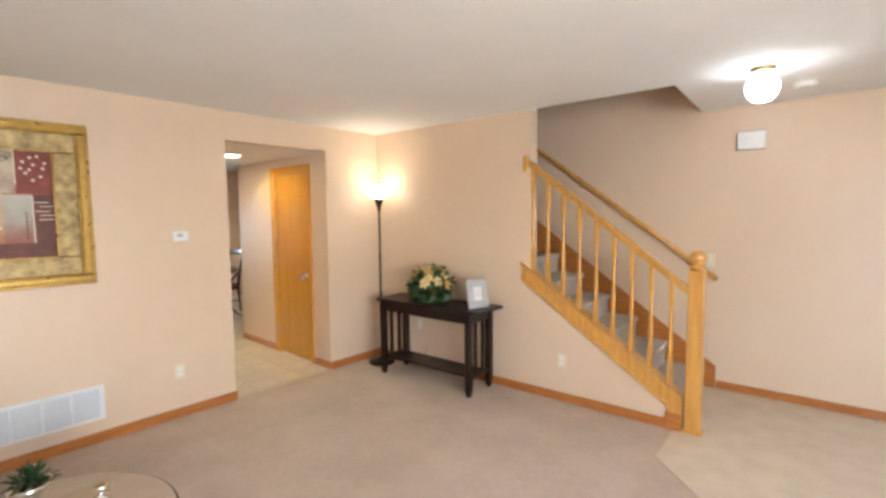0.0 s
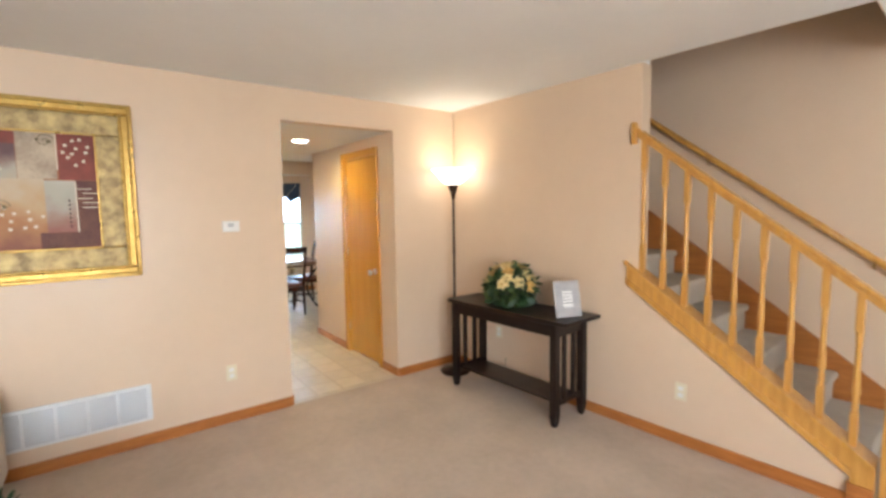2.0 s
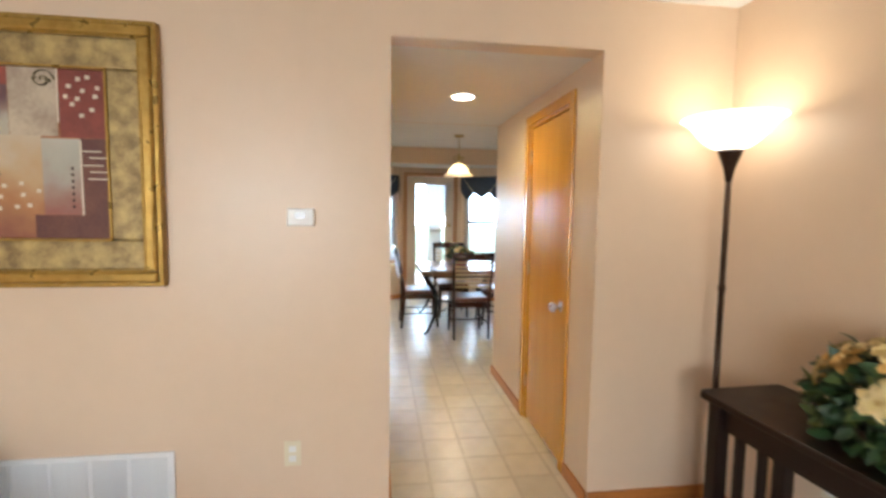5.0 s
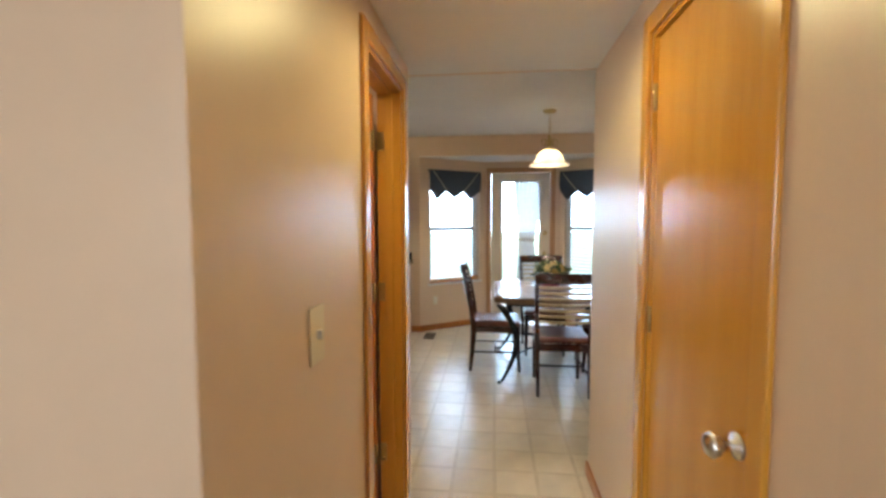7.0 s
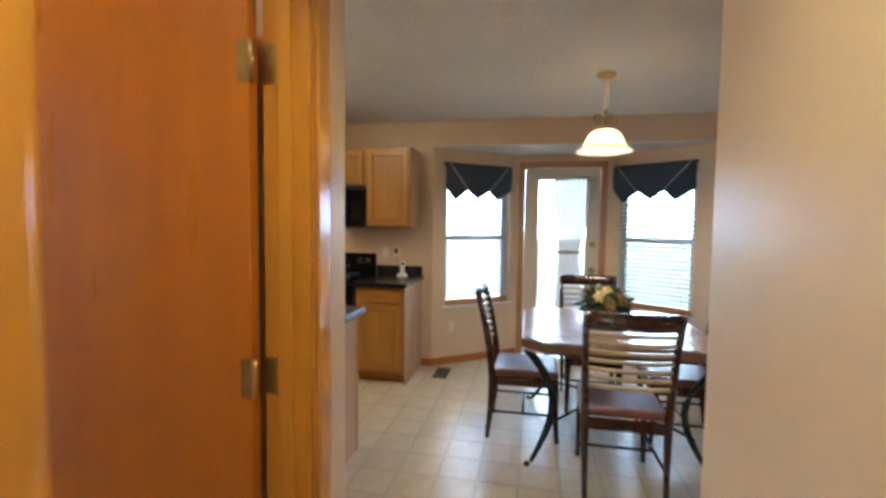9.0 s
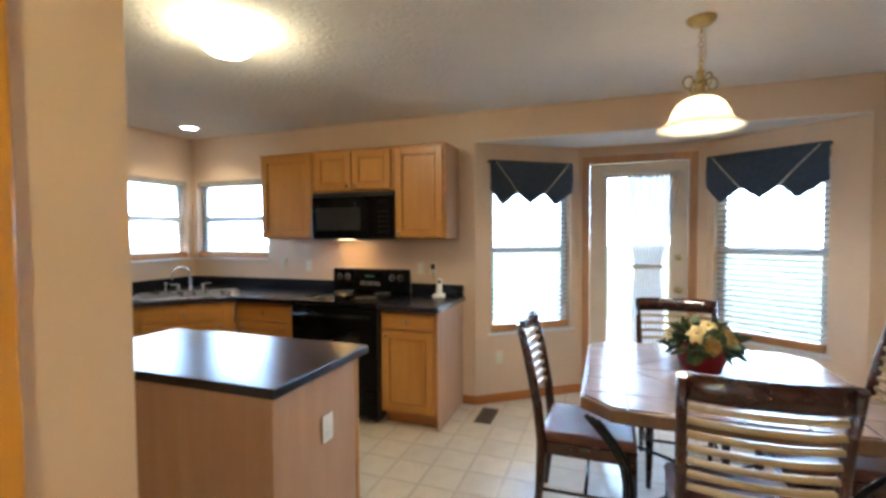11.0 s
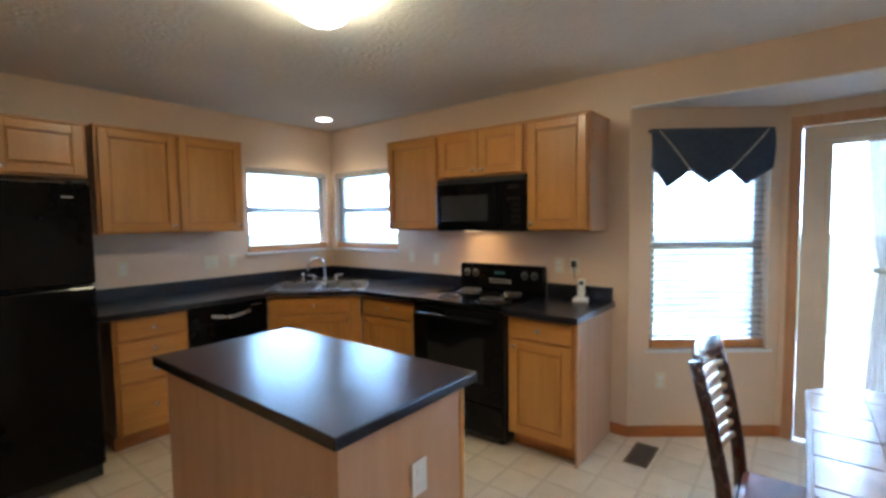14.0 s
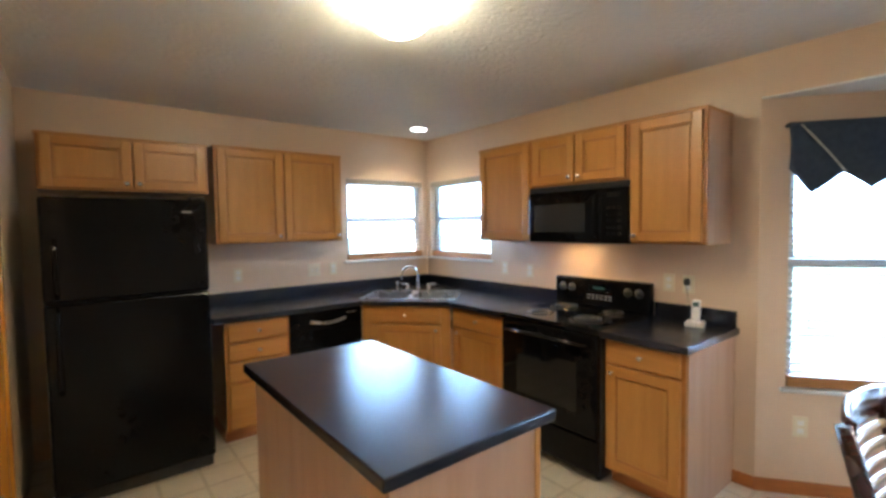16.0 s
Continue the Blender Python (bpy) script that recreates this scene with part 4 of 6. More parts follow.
sr = thing("side_room_light", "frosted dome ceiling light, switched on, in the side room", "ceiling light", pose(-4.75, 0.75, 2.70))
part("pan", lathe(bmesh.new(), [(0.11, -0.020), (0.115, -0.016), (0.115, 0)], 28), WHITE, sr)
part("dome", lathe(bmesh.new(), [(0.003, -0.10), (0.05, -0.092), (0.085, -0.07), (0.105, -0.04), (0.108, -0.020)], 32), GLOW_S, sr, "glowing frosted glass dome")

pl = thing("pendant_lamp", "pendant lamp with bell glass shade on a brass chain", "pendant lamp", pose(-7.5, 2.465, 0))
part("canopy", lathe(bmesh.new(), [(0.015, H - 0.035), (0.045, H - 0.028), (0.062, H - 0.012), (0.065, H)], 28), BRASS, pl)
bm = bmesh.new()
for i in range(10):
    z = H - 0.04 - i * 0.022
    a = (i % 2) * math.pi / 2
    tube(bm, [(0.009 * math.cos(t) * math.cos(a), 0.009 * math.cos(t) * math.sin(a), z - 0.012 + 0.016 * math.sin(t)) for t in [k * math.pi / 5 for k in range(11)]], 0.0022, 5)
part("chain", bm, BRASS, pl)
part("cord", tube(bmesh.new(), [(0.0, 0.0, H - 0.03), (0.018, 0.010, H - 0.10), (0.026, 0.012, H - 0.17), (0.006, 0.004, H - 0.25)], 0.003, 6), IVORY, pl)
part("stem", lathe(bmesh.new(), [(0.055, 2.073), (0.05, 2.085), (0.022, 2.10), (0.016, 2.125), (0.026, 2.145), (0.018, 2.165), (0.012, 2.185), (0.02, 2.195), (0.005, 2.21)], 20), BRASS, pl)
for i in range(4):
    a = i * math.pi / 2 + 0.4
    pts = []
    for k in range(15):
        t = k / 14 * 2.1 * math.pi
        r = 0.034 - 0.012 * k / 14
        pts.append((math.cos(a) * (0.055 + r * math.cos(t - 2.2)), math.sin(a) * (0.055 + r * math.cos(t - 2.2)), 2.145 + r * math.sin(t - 2.2)))
    part("scroll", tube(bmesh.new(), pts, 0.0042, 6), BRASS, pl)
bm = bmesh.new()
lathe(bm, [(0.05, 2.076), (0.078, 2.064), (0.103, 2.042), (0.122, 2.008), (0.134, 1.977), (0.152, 1.954), (0.184, 1.935), (0.188, 1.929), (0.182, 1.926), (0.148, 1.946), (0.129, 1.970), (0.116, 2.004), (0.096, 2.036), (0.073, 2.056), (0.045, 2.066)], 44)
part("glass_shade", bm, GLOW_P, pl, "glowing frosted bell glass shade")

# ---------------------------------------------------------------- the painting
pt = thing("framed_painting", "abstract painting in a wide mottled gold frame", "painting", pose(XW, 0.576, 1.13))
PW, PH = 1.27, 1.052


def ring_frame(parent, name, inset, w, x0, x1, mat):
    a0, a1, c0, c1 = -PW + inset, -inset, inset, PH - inset
    for y0, y1, z0, z1 in ((a0, a1, c0, c0 + w), (a0, a1, c1 - w, c1), (a0, a0 + w, c0 + w, c1 - w), (a1 - w, a1, c0 + w, c1 - w)):
        part(name, box(x0, x1, y0, y1, z0, z1, bevel=min(w, x1 - x0) * 0.22), mat, parent)


ring_frame(pt, "outer_moulding", 0.0, 0.022, 0.0, 0.042, GOLD)
ring_frame(pt, "frame_moulding", 0.018, 0.045, 0.0, 0.060, GOLD)
ring_frame(pt, "bead", 0.060, 0.010, 0.0, 0.048, GOLD)
ring_frame(pt, "gold_leaf_panel", 0.068, 0.122, 0.0, 0.038, GOLDLEAF)
ring_frame(pt, "inner_bead", 0.186, 0.009, 0.0, 0.044, GOLD)
cv = part("canvas", box(0.0, 0.022, -PW + 0.19, -0.19, 0.19, PH - 0.19), PICO, pt, "abstract canvas in rust and cream")


def patch(c0, c1, d0, d1, mat, k, name="painted_block"):
    y0, y1 = -0.195 - (545 - c0) / 545 * 0.615, -0.195 - (545 - c1) / 545 * 0.615
    z0, z1 = PH - 0.194 - (d1 - 245) / 527 * 0.664, PH - 0.194 - (d0 - 245) / 527 * 0.664
    part(name, box(0.022, 0.022 + 0.0006 * k, max(y0, -PW + 0.2), y1, z0, z1), mat, cv)


patch(-250, 235, 246, 300, PICR, 1)
patch(-250, 233, 300, 522, soft_canvas("canvas_smoke_to_cream", [(0.46, 0.36, 0.24), (0.42, 0.37, 0.29), (0.24, 0.15, 0.12), (0.12, 0.05, 0.05)], PH - 0.194 - 277 / 527 * 0.664, PH - 0.194 - 55 / 527 * 0.664), 1)
patch(-250, 132, 524, 770, PICR, 1)
patch(235, 386, 246, 452, PICA, 2)
patch(392, 544, 246, 455, PICR, 1)
patch(452, 544, 456, 700, PICD, 1)
SOFT_Z = [PH - 0.194 - (d - 245) / 527 * 0.664 for d in (770, 452, 522, 300)]
patch(140, 330, 452, 768, soft_canvas("canvas_cream_to_rust", [(0.24, 0.08, 0.04), (0.40, 0.17, 0.06), (0.50, 0.33, 0.17), (0.52, 0.43, 0.31)], SOFT_Z[0], SOFT_Z[1]), 1.5)
patch(330, 452, 458, 696, soft_canvas("canvas_grey_to_rose", [(0.28, 0.10, 0.07), (0.34, 0.22, 0.17), (0.40, 0.37, 0.30), (0.46, 0.43, 0.35)], SOFT_Z[0] + 0.09, SOFT_Z[1]), 1)
patch(300, 544, 697, 770, PICD, 2)
patch(386, 391, 246, 410, PICW, 3, "painted_line")
patch(451, 457, 462, 697, PICW, 3, "painted_line")
for i in range(5):
    patch(10, 94, 602 + i * 34, 626 + i * 34, mk("canvas_red", (0.50, 0.03, 0.015), (0.36, 0.02, 0.012), 12, 0.6) if i == 0 else bpy.data.materials["canvas_red"], 3, "painted_bar")
for i in range(7):
    patch(421, 429, 545 + i * 20, 555 + i * 20, DARKROOM, 4, "painted_dot")
for a, b in ((485, 268), (455, 275), (425, 297), (468, 310), (508, 326), (414, 329), (451, 335), (434, 352), (496, 367), (463, 386), (516, 300), (175, 582), (165, 612), (208, 608), (262, 600), (316, 622), (266, 635), (195, 642), (245, 672), (285, 668), (190, 678)):
    patch(a - 7, a + 7, b - 6, b + 6, PICW, 4, "painted_fleck")
for a, b in ((40, 318), (90, 322), (20, 350), (120, 368), (150, 412), (490, 496), (515, 516), (495, 540), (515, 560), (510, 582)):
    patch(a - 34, a + 30, b - 2, b + 2, PICW, 4, "painted_stroke")
for a, b in ((345, 280), (160, 575)):
    y = -0.195 - (545 - a) / 545 * 0.615
    z = PH - 0.194 - (b - 245) / 527 * 0.664
    part("painted_spiral", tube(bmesh.new(), [(0.0235, y + 0.043 * (1 - k / 26) * math.cos(k * 0.42), z + 0.040 * (1 - k / 26) * math.sin(k * 0.42)) for k in range(24)], 0.011, 6, 0.2), SPIRAL, cv)

# ---------------------------------------------------------------- console table and what stands on it
ct = thing("console_table", "espresso wooden console table with slatted ends", "console table", ST)
bm = prism(bmesh.new(), [(0.385, -0.04), (0.385, -0.41), (0.41, -0.436), (1.57, -0.436), (1.605, -0.41), (1.615, -0.03)], 0.722, 0.75, bevel=0.006)
part("tabletop", bm, DARKWOOD, ct)
part("apron", box(0.43, 1.53, -0.405, -0.385, 0.63, 0.722), DARKWOOD, ct)
part("apron", box(0.43, 1.53, -0.095, -0.075, 0.63, 0.722), DARKWOOD, ct)
for u in (0.475, 1.50):
    part("apron", box(u - 0.012, u + 0.012, -0.385, -0.10, 0.63, 0.722), DARKWOOD, ct)
    part("end_rail", box(u - 0.014, u + 0.014, -0.385, -0.10, 0.14, 0.175, bevel=0.003), DARKWOOD, ct)
    for v in (-0.405, -0.085):
        bm = bmesh.new()
        q = 0.027
        bx(bm, u - q, u + q, v - q, v + q, 0.07, 0.722, bevel=0.004)
        vs = [bm.verts.new((u + a, v + b, z)) for z, s in ((0.0, 0.016), (0.075, q)) for a, b in ((-s, -s), (s, -s), (s, s), (-s, s))]
        for f in ((3, 2, 1, 0), (4, 5, 6, 7), (0, 1, 5, 4), (1, 2, 6, 5), (2, 3, 7, 6), (3, 0, 4, 7)):
            bm.faces.new([vs[i] for i in f])
        part("leg", bm, DARKWOOD, ct)
    for v in (-0.30, -0.19):
        part("slat", box(u - 0.009, u + 0.009, v - 0.02, v + 0.02, 0.175, 0.63, bevel=0.002), DARKWOOD, ct)
part("shelf", box(0.49, 1.485, -0.37, -0.115, 0.145, 0.165, bevel=0.003), DARKWOOD, ct)


def leaf_into(bm, base, tip, width, cup, side):
    """A pointed, cupped leaf of eight faces."""
    base, tip = Vector(base), Vector(tip)
    d = tip - base
    s = d.cross(side).normalized()
    n = s.cross(d).normalized()
    rows = []
    for k, w in ((0.0, 0.12), (0.25, 0.8), (0.55, 1.0), (0.82, 0.55), (1.0, 0.03)):
        c = base + d * k + n * (cup * math.sin(k * math.pi) * d.length)
        rows.append([bm.verts.new(c - s * w * width + n * width * 0.35 * w), bm.verts.new(c), bm.verts.new(c + s * w * width + n * width * 0.35 * w)])
    for a, b in zip(rows, rows[1:]):
        for i in (0, 1):
            bm.faces.new((a[i], a[i + 1], b[i + 1], b[i])).smooth = True


def bouquet(t, rnd, cz, rx, ry, rz, n_leaf, n_flower, flower_mat, gold=None, low=-0.35, first=0.15, petal=1.0):
    """A dome of leaves and poinsettia-like flowers about (0, 0, cz)."""
    for mat, share in ((LEAF, 0.75), (LEAFL, 0.25)):
        bm = bmesh.new()
        for _ in range(int(n_leaf * share)):
            a, e = rnd.uniform(0, 2 * math.pi), math.asin(rnd.uniform(low, 0.95))
            k = rnd.uniform(0.55, 0.95)
            d = Vector((math.cos(a) * math.cos(e), math.sin(a) * math.cos(e), math.sin(e)))
            b = Vector((d.x * rx * k, d.y * ry * k, cz + d.z * rz * k))
            w = Vector((rnd.uniform(-1, 1), rnd.uniform(-1, 1), rnd.uniform(-0.6, 0.4)))
            tip = b + (d * 0.6 + w * 0.7).normalized() * rnd.uniform(0.05, 0.10)
            tip.z = max(tip.z, 0.012)
            b.z = max(b.z, 0.012)
            leaf_into(bm, b, tip, rnd.uniform(0.012, 0.024), rnd.uniform(-0.1, 0.15), d + Vector((0.01, 0.02, 0.3)))
        part("foliage", bm, mat, t)
    for i in range(n_flower):
        e = math.asin(first + (1 - first) * (i + 0.5) / n_flower)
        a = i * 2.4 + rnd.uniform(-0.3, 0.3)
        d = Vector((math.cos(a) * math.cos(e), math.sin(a) * math.cos(e), math.sin(e)))
        c = Vector((d.x * rx, d.y * ry, cz + d.z * rz))
        bm = bmesh.new()
        u = d.orthogonal().normalized()
        v = d.cross(u)
        for ring, m, ln in ((0, 6, 0.052 * petal), (1, 5, 0.034 * petal)):
            for k in range(m):
                t_ = 2 * math.pi * (k + 0.5 * ring) / m + rnd.uniform(-0.2, 0.2)
                o = u * math.cos(t_) + v * math.sin(t_)
                leaf_into(bm, c + d * 0.006 * ring, c + o * ln * rnd.uniform(0.8, 1.2) + d * (0.004 + 0.016 * ring), ln * 0.36, 0.12, d)
        fl_ = part("flower", bm, (gold if gold and i % 3 == 0 else flower_mat), t)
        bm = bmesh.new()
        for k in range(5):
            bmesh.ops.create_icosphere(bm, subdivisions=1, radius=0.004, matrix=Matrix.Translation(c + d * 0.012 + u * 0.006 * math.cos(k * 1.26) + v * 0.006 * math.sin(k * 1.26)))
        part("flower_centre", bm, PETALG, fl_)


rnd = random.Random(4)
fa = thing("flower_arrangement", "low arrangement of cream silk poinsettias and dark leaves on the console", "flowers", pose(-2.78, 2.975, 0.75))
part("basket", lathe(bmesh.new(), [(0.09, 0.0), (0.11, 0.03), (0.125, 0.075), (0.12, 0.08)], 24), DARKWOOD, fa)
bouquet(fa, rnd, 0.13, 0.22, 0.16, 0.19, 520, 26, PETAL, PETALG, -0.70, 0.22, 1.05)

pf = thing("picture_frame", "silver table frame with a white printed card", "picture frame", pose(-2.19, 2.955, 0.752, 0, 0, 68) @ pose(0, 0, 0, -14, 0, 0))
fw, fh = 0.20, 0.255
for a, b, c, d in ((-fw / 2, fw / 2, 0, 0.07), (-fw / 2, fw / 2, fh - 0.07, fh), (-fw / 2, -fw / 2 + 0.06, 0.07, fh - 0.07), (fw / 2 - 0.06, fw / 2, 0.07, fh - 0.07)):
    part("frame_side", box(a, b, -0.016, 0, c, d, bevel=0.003), SILVER, pf)
cd = part("card", box(-fw / 2 + 0.055, fw / 2 - 0.055, -0.010, -0.006, 0.065, fh - 0.065), PAPER, pf, "white card with a few lines of print")
for i in range(5):
    part("print_line", box(-0.045 + 0.006 * (i % 2), 0.045 - 0.01 * (i % 3), -0.0106, -0.010, 0.095 + i * 0.022, 0.101 + i * 0.022), INK, cd)
part("easel_back", box(-0.03, 0.03, 0.0, 0.006, 0.0, 0.2), BLACKPL, pf)
part("easel_leg", tube(bmesh.new(), [(0, 0.004, 0.18), (0, 0.10, 0.026)], 0.006), BLACKPL, pf)

# ---------------------------------------------------------------- glass table, sofa
gt = thing("glass_coffee_table", "round clear glass coffee table on a chrome base", "coffee table", pose(-1.95, -0.02, 0))
part("glass_top", lathe(bmesh.new(), [(0.45, 0.412), (0.462, 0.416), (0.462, 0.424), (0.45, 0.428)], 56), CLEAR, gt)
for i in range(3):
    a = 0.6 + i * 2 * math.pi / 3
    part("leg", tube(bmesh.new(), [(0.05 * math.cos(a), 0.05 * math.sin(a), 0.40), (0.12 * math.cos(a), 0.12 * math.sin(a), 0.3), (0.16 * math.cos(a), 0.16 * math.sin(a), 0.12), (0.28 * math.cos(a), 0.28 * math.sin(a), 0.008)], 0.010), CHROME, gt)
part("collar", lathe(bmesh.new(), [(0.06, 0.392), (0.07, 0.40), (0.07, 0.411)], 24), CHROME, gt)
gp = thing("potted_plant", "small feathery green plant in a silver bowl", "plant", pose(-2.31, 0.03, 0.428))
part("bowl", lathe(bmesh.new(), [(0.03, 0), (0.035, 0.01), (0.07, 0.045), (0.075, 0.06), (0.068, 0.06), (0.03, 0.03)], 24), CHROME, gp)
bm = bmesh.new()
for _ in range(220):
    a, e = rnd.uniform(0, 6.283), rnd.uniform(0.1, 1.4)
    d = Vector((math.cos(a) * math.cos(e), math.sin(a) * math.cos(e), math.sin(e)))
    b = Vector((0, 0, 0.05)) + d * rnd.uniform(0.0, 0.07)
    leaf_into(bm, b, b + d * rnd.uniform(0.03, 0.06) + Vector((0, 0, -0.01)), 0.004, 0.1, Vector((0.2, 0.1, 1)))
part("fronds", bm, LEAF, gp)
sb = thing("silver_ornament", "small silver candle holder on the glass table", "ornament", pose(-2.08, 0.22, 0.428))
part("foot", lathe(bmesh.new(), [(0.03, 0), (0.028, 0.006), (0.008, 0.012), (0.008, 0.03), (0.022, 0.042), (0.024, 0.055), (0.018, 0.055)], 20), CHROME, sb)

so = thing("sofa", "cream upholstered sofa with rounded arms below the painting", "sofa", pose(-3.20, -0.11, 0))
part("seat_base", box(-0.42, 0.40, -1.9, -0.2, 0.10, 0.40, bevel=0.05), UPHOL, so)
part("arm", box(-0.42, 0.34, -0.22, 0.0, 0.06, 0.585, bevel=0.07), UPHOL, so)
part("arm", box(-0.42, 0.34, -2.1, -1.88, 0.06, 0.585, bevel=0.07), UPHOL, so)
part("backrest", box(-0.46, -0.22, -1.9, -0.2, 0.35, 0.84, bevel=0.07), UPHOL, so)
for i in range(2):
    part("seat_cushion", box(-0.22, 0.42, -1.88 + i * 0.84, -1.05 + i * 0.84, 0.38, 0.52, bevel=0.05), UPHOL, so)
for u in (-0.36, 0.30):
    for v in (-2.05, -0.06):
        part("foot", lathe(bmesh.new(), [(0.02, 0), (0.028, 0.07)], 12, (u, v, 0)), DARKWOOD, so)

# ---------------------------------------------------------------- kitchen cabinets


def shaker(name, w, h, parent, m, t=0.022, fr=0.055):
    """A framed cabinet door in x and z, its back on y = 0: the panel, with its stiles and rails."""
    s = 0.008
    bm = box(fr - 0.002, w - fr + 0.002, 0.001, t - 0.014, fr - 0.002, h - fr + 0.002)
    bx(bm, fr + 0.012, w - fr - 0.012, 0.002, t - 0.009, fr + 0.012, h - fr - 0.012, bevel=0.004)
    d = part(name, bm, CAB, parent, "", m)
    for a, b in ((0, fr), (w - fr, w)):
        part("stile", box(a, b, 0, t, 0, h, bevel=0.0035), CAB, d)
    for c, e in ((0, fr), (h - fr, h)):
        part("rail", box(fr, w - fr, 0, t, c, e, bevel=0.0035), CABX, d)
    # beads in the darker maple draw the shaded seam round the panel
    for a, b, c, e in ((fr, fr + 0.009, fr, h - fr), (w - fr - 0.009, w - fr, fr, h - fr), (fr + 0.009, w - fr - 0.009, fr, fr + 0.009), (fr + 0.009, w - fr - 0.009, h - fr - 0.009, h - fr)):
        part("bead", box(a, b, 0.004, t - 0.005, c, e, bevel=0.003), CABEDGE, d)
    return d


def knob(parent, x, y, z):
    part("knob", lathe(bmesh.new(), [(0.008, 0), (0.006, 0.006), (0.006, 0.012), (0.013, 0.018), (0.0145, 0.023), (0.011, 0.028), (0.002, 0.029)], 14), STEEL, parent, "satin metal knob", pose(x, y, z, -90, 0, 0))


def drawer_front(parent, x, y, z, w, h, name="drawer"):
    bm = box(0, w, 0, 0.022, 0, h, bevel=0.008)
    d = part(name, bm, CABX, parent, "", pose(x, y, z))
    knob(d, w / 2, 0.019, h / 2)
    return d


def door_front(parent, x, y, z, w, h, kx, kz):
    d = shaker("door", w, h, parent, pose(x, y, z))
    if kx is not None:
        knob(d, kx, 0.019, kz)
    return d


def upper(m, w, z0, z1, depth, doors, label, knob_low=True):
    """A wall cabinet; local x along the wall, y out from it. doors: (x, width, knob at x)."""
    c = thing("wall_cabinet", label, "cabinet", m, group="upper kitchen cabinets")
    part("body", box(0, w, 0.001, depth - 0.02, z0, z1, bevel=0.002), PANEL, c, "pale maple case")
    part("face_frame", box(0.001, w - 0.001, depth - 0.0195, depth - 0.0005, z0 + 0.001, z1 - 0.001), CABEDGE, c)
    for x, dw, kx in doors:
        door_front(c, x, depth, z0 + 0.014, dw, z1 - z0 - 0.03, kx, 0.035)
    part("crown", box(-0.004, w + 0.004, 0.001, depth + 0.012, z1 - 0.012, z1 + 0.004, bevel=0.003), CABX, c)
    return c


# on the sink wall: local x = world x
MS = pose(0, YK, 0)
D1 = -1.697 - YK
upper(pose(-6.489, YK, 0), 0.929, 1.775, 2.12, D1 - 0.019, [(0.02, 0.425, 0.395), (0.455, 0.455, 0.03)], "maple wall cabinet with two doors over the refrigerator")
upper(pose(-7.526, YK, 0), 1.0, 1.41, 2.13, D1 - 0.019, [(0.02, 0.47, 0.03), (0.51, 0.47, 0.03)], "maple wall cabinet with two panelled doors")
# on the range wall: local x = world -y
D2 = -8.347 - XK
MR = lambda y: pose(XK, y, 0, 0, 0, -90)
upper(MR(-0.305), 0.559, 1.40, 2.135, D2 - 0.019, [(0.02, 0.52, 0.49)], "maple wall cabinet with one panelled door")
upper(MR(0.448), 0.753, 1.79, 2.135, D2 - 0.019, [(0.018, 0.35, 0.32), (0.384, 0.35, 0.03)], "short maple wall cabinet over the microwave")
upper(MR(0.89), 0.442, 1.40, 2.135, D2 - 0.019, [(0.02, 0.40, 0.37)], "maple wall cabinet with one panelled door")


def base(m, w, depth, fronts, label, ends=()):
    """A base cabinet with toe kick. fronts: ("drawer"|"door", x, z, w, h, knob)."""
    c = thing("base_cabinet", label, "cabinet", m, group="lower kitchen cabinets")
    part("body", box(0, w, 0.001, depth - 0.02, 0.10, 0.874), PANEL, c, "pale maple case")
    part("face_frame", box(0.001, w - 0.001, depth - 0.0195, depth - 0.0005, 0.101, 0.873), CABEDGE, c)
    part("toe_kick", box(0.002, w - 0.002, 0.002, depth - 0.075, 0.0, 0.10), TRIM, c)
    for kind, x, z, fw_, fh_, k in fronts:
        if kind == "drawer":
            drawer_front(c, x, depth, z, fw_, fh_)
        else:
            door_front(c, x, depth, z, fw_, fh_, k, fh_ - 0.04)
    return c


DB = 0.60
base(pose(-6.95, YK, 0), 0.45, DB, [("drawer", 0.02, z, 0.41, h, 0) for z, h in ((0.735, 0.125), (0.60, 0.12), (0.455, 0.13), (0.12, 0.315))], "maple drawer base with four drawers")
base(MR(-0.305), 0.615, DB, [("drawer", 0.03, 0.725, 0.55, 0.13, 0), ("door", 0.03, 0.12, 0.55, 0.59, 0.5)], "maple base cabinet with drawer and door beside the range")
bc = base(MR(0.909), 0.45, DB, [("drawer", 0.02, 0.735, 0.41, 0.125, 0), ("door", 0.02, 0.12, 0.41, 0.60, 0.375)], "maple end base cabinet with drawer and door")
part("end_panel", box(-0.012, 0.0, 0.0, DB - 0.003, 0.0, 0.874), PANEL, bc, "pale maple end panel")
# diagonal sink base
q0, q1 = Vector((-8.08, -0.925)), Vector((-7.57, -1.465))
dl = (q1 - q0).length
MD = pose(q0.x, q0.y, 0, 0, 0, math.degrees(math.atan2(q1.y - q0.y, q1.x - q0.x)))
sk = thing("sink_cabinet", "diagonal maple corner sink base cabinet", "cabinet", kind="", group="lower kitchen cabinets")
part("body", prism(bmesh.new(), [(XK + 0.002, YK + 0.002), (XK + 0.002, -0.93), (q0.x - 0.012, -0.93), (q1.x, q1.y - 0.016), (q1.x, YK + 0.002)], 0.10, 0.68), PANEL, sk)
part("face_frame", box(0.002, dl - 0.002, -0.019, 0.0, 0.10, 0.873), CAB, sk, "", MD)
part("toe_kick", box(0.03, dl - 0.03, -0.09, -0.07, 0.0, 0.10), TRIM, sk, "", MD)
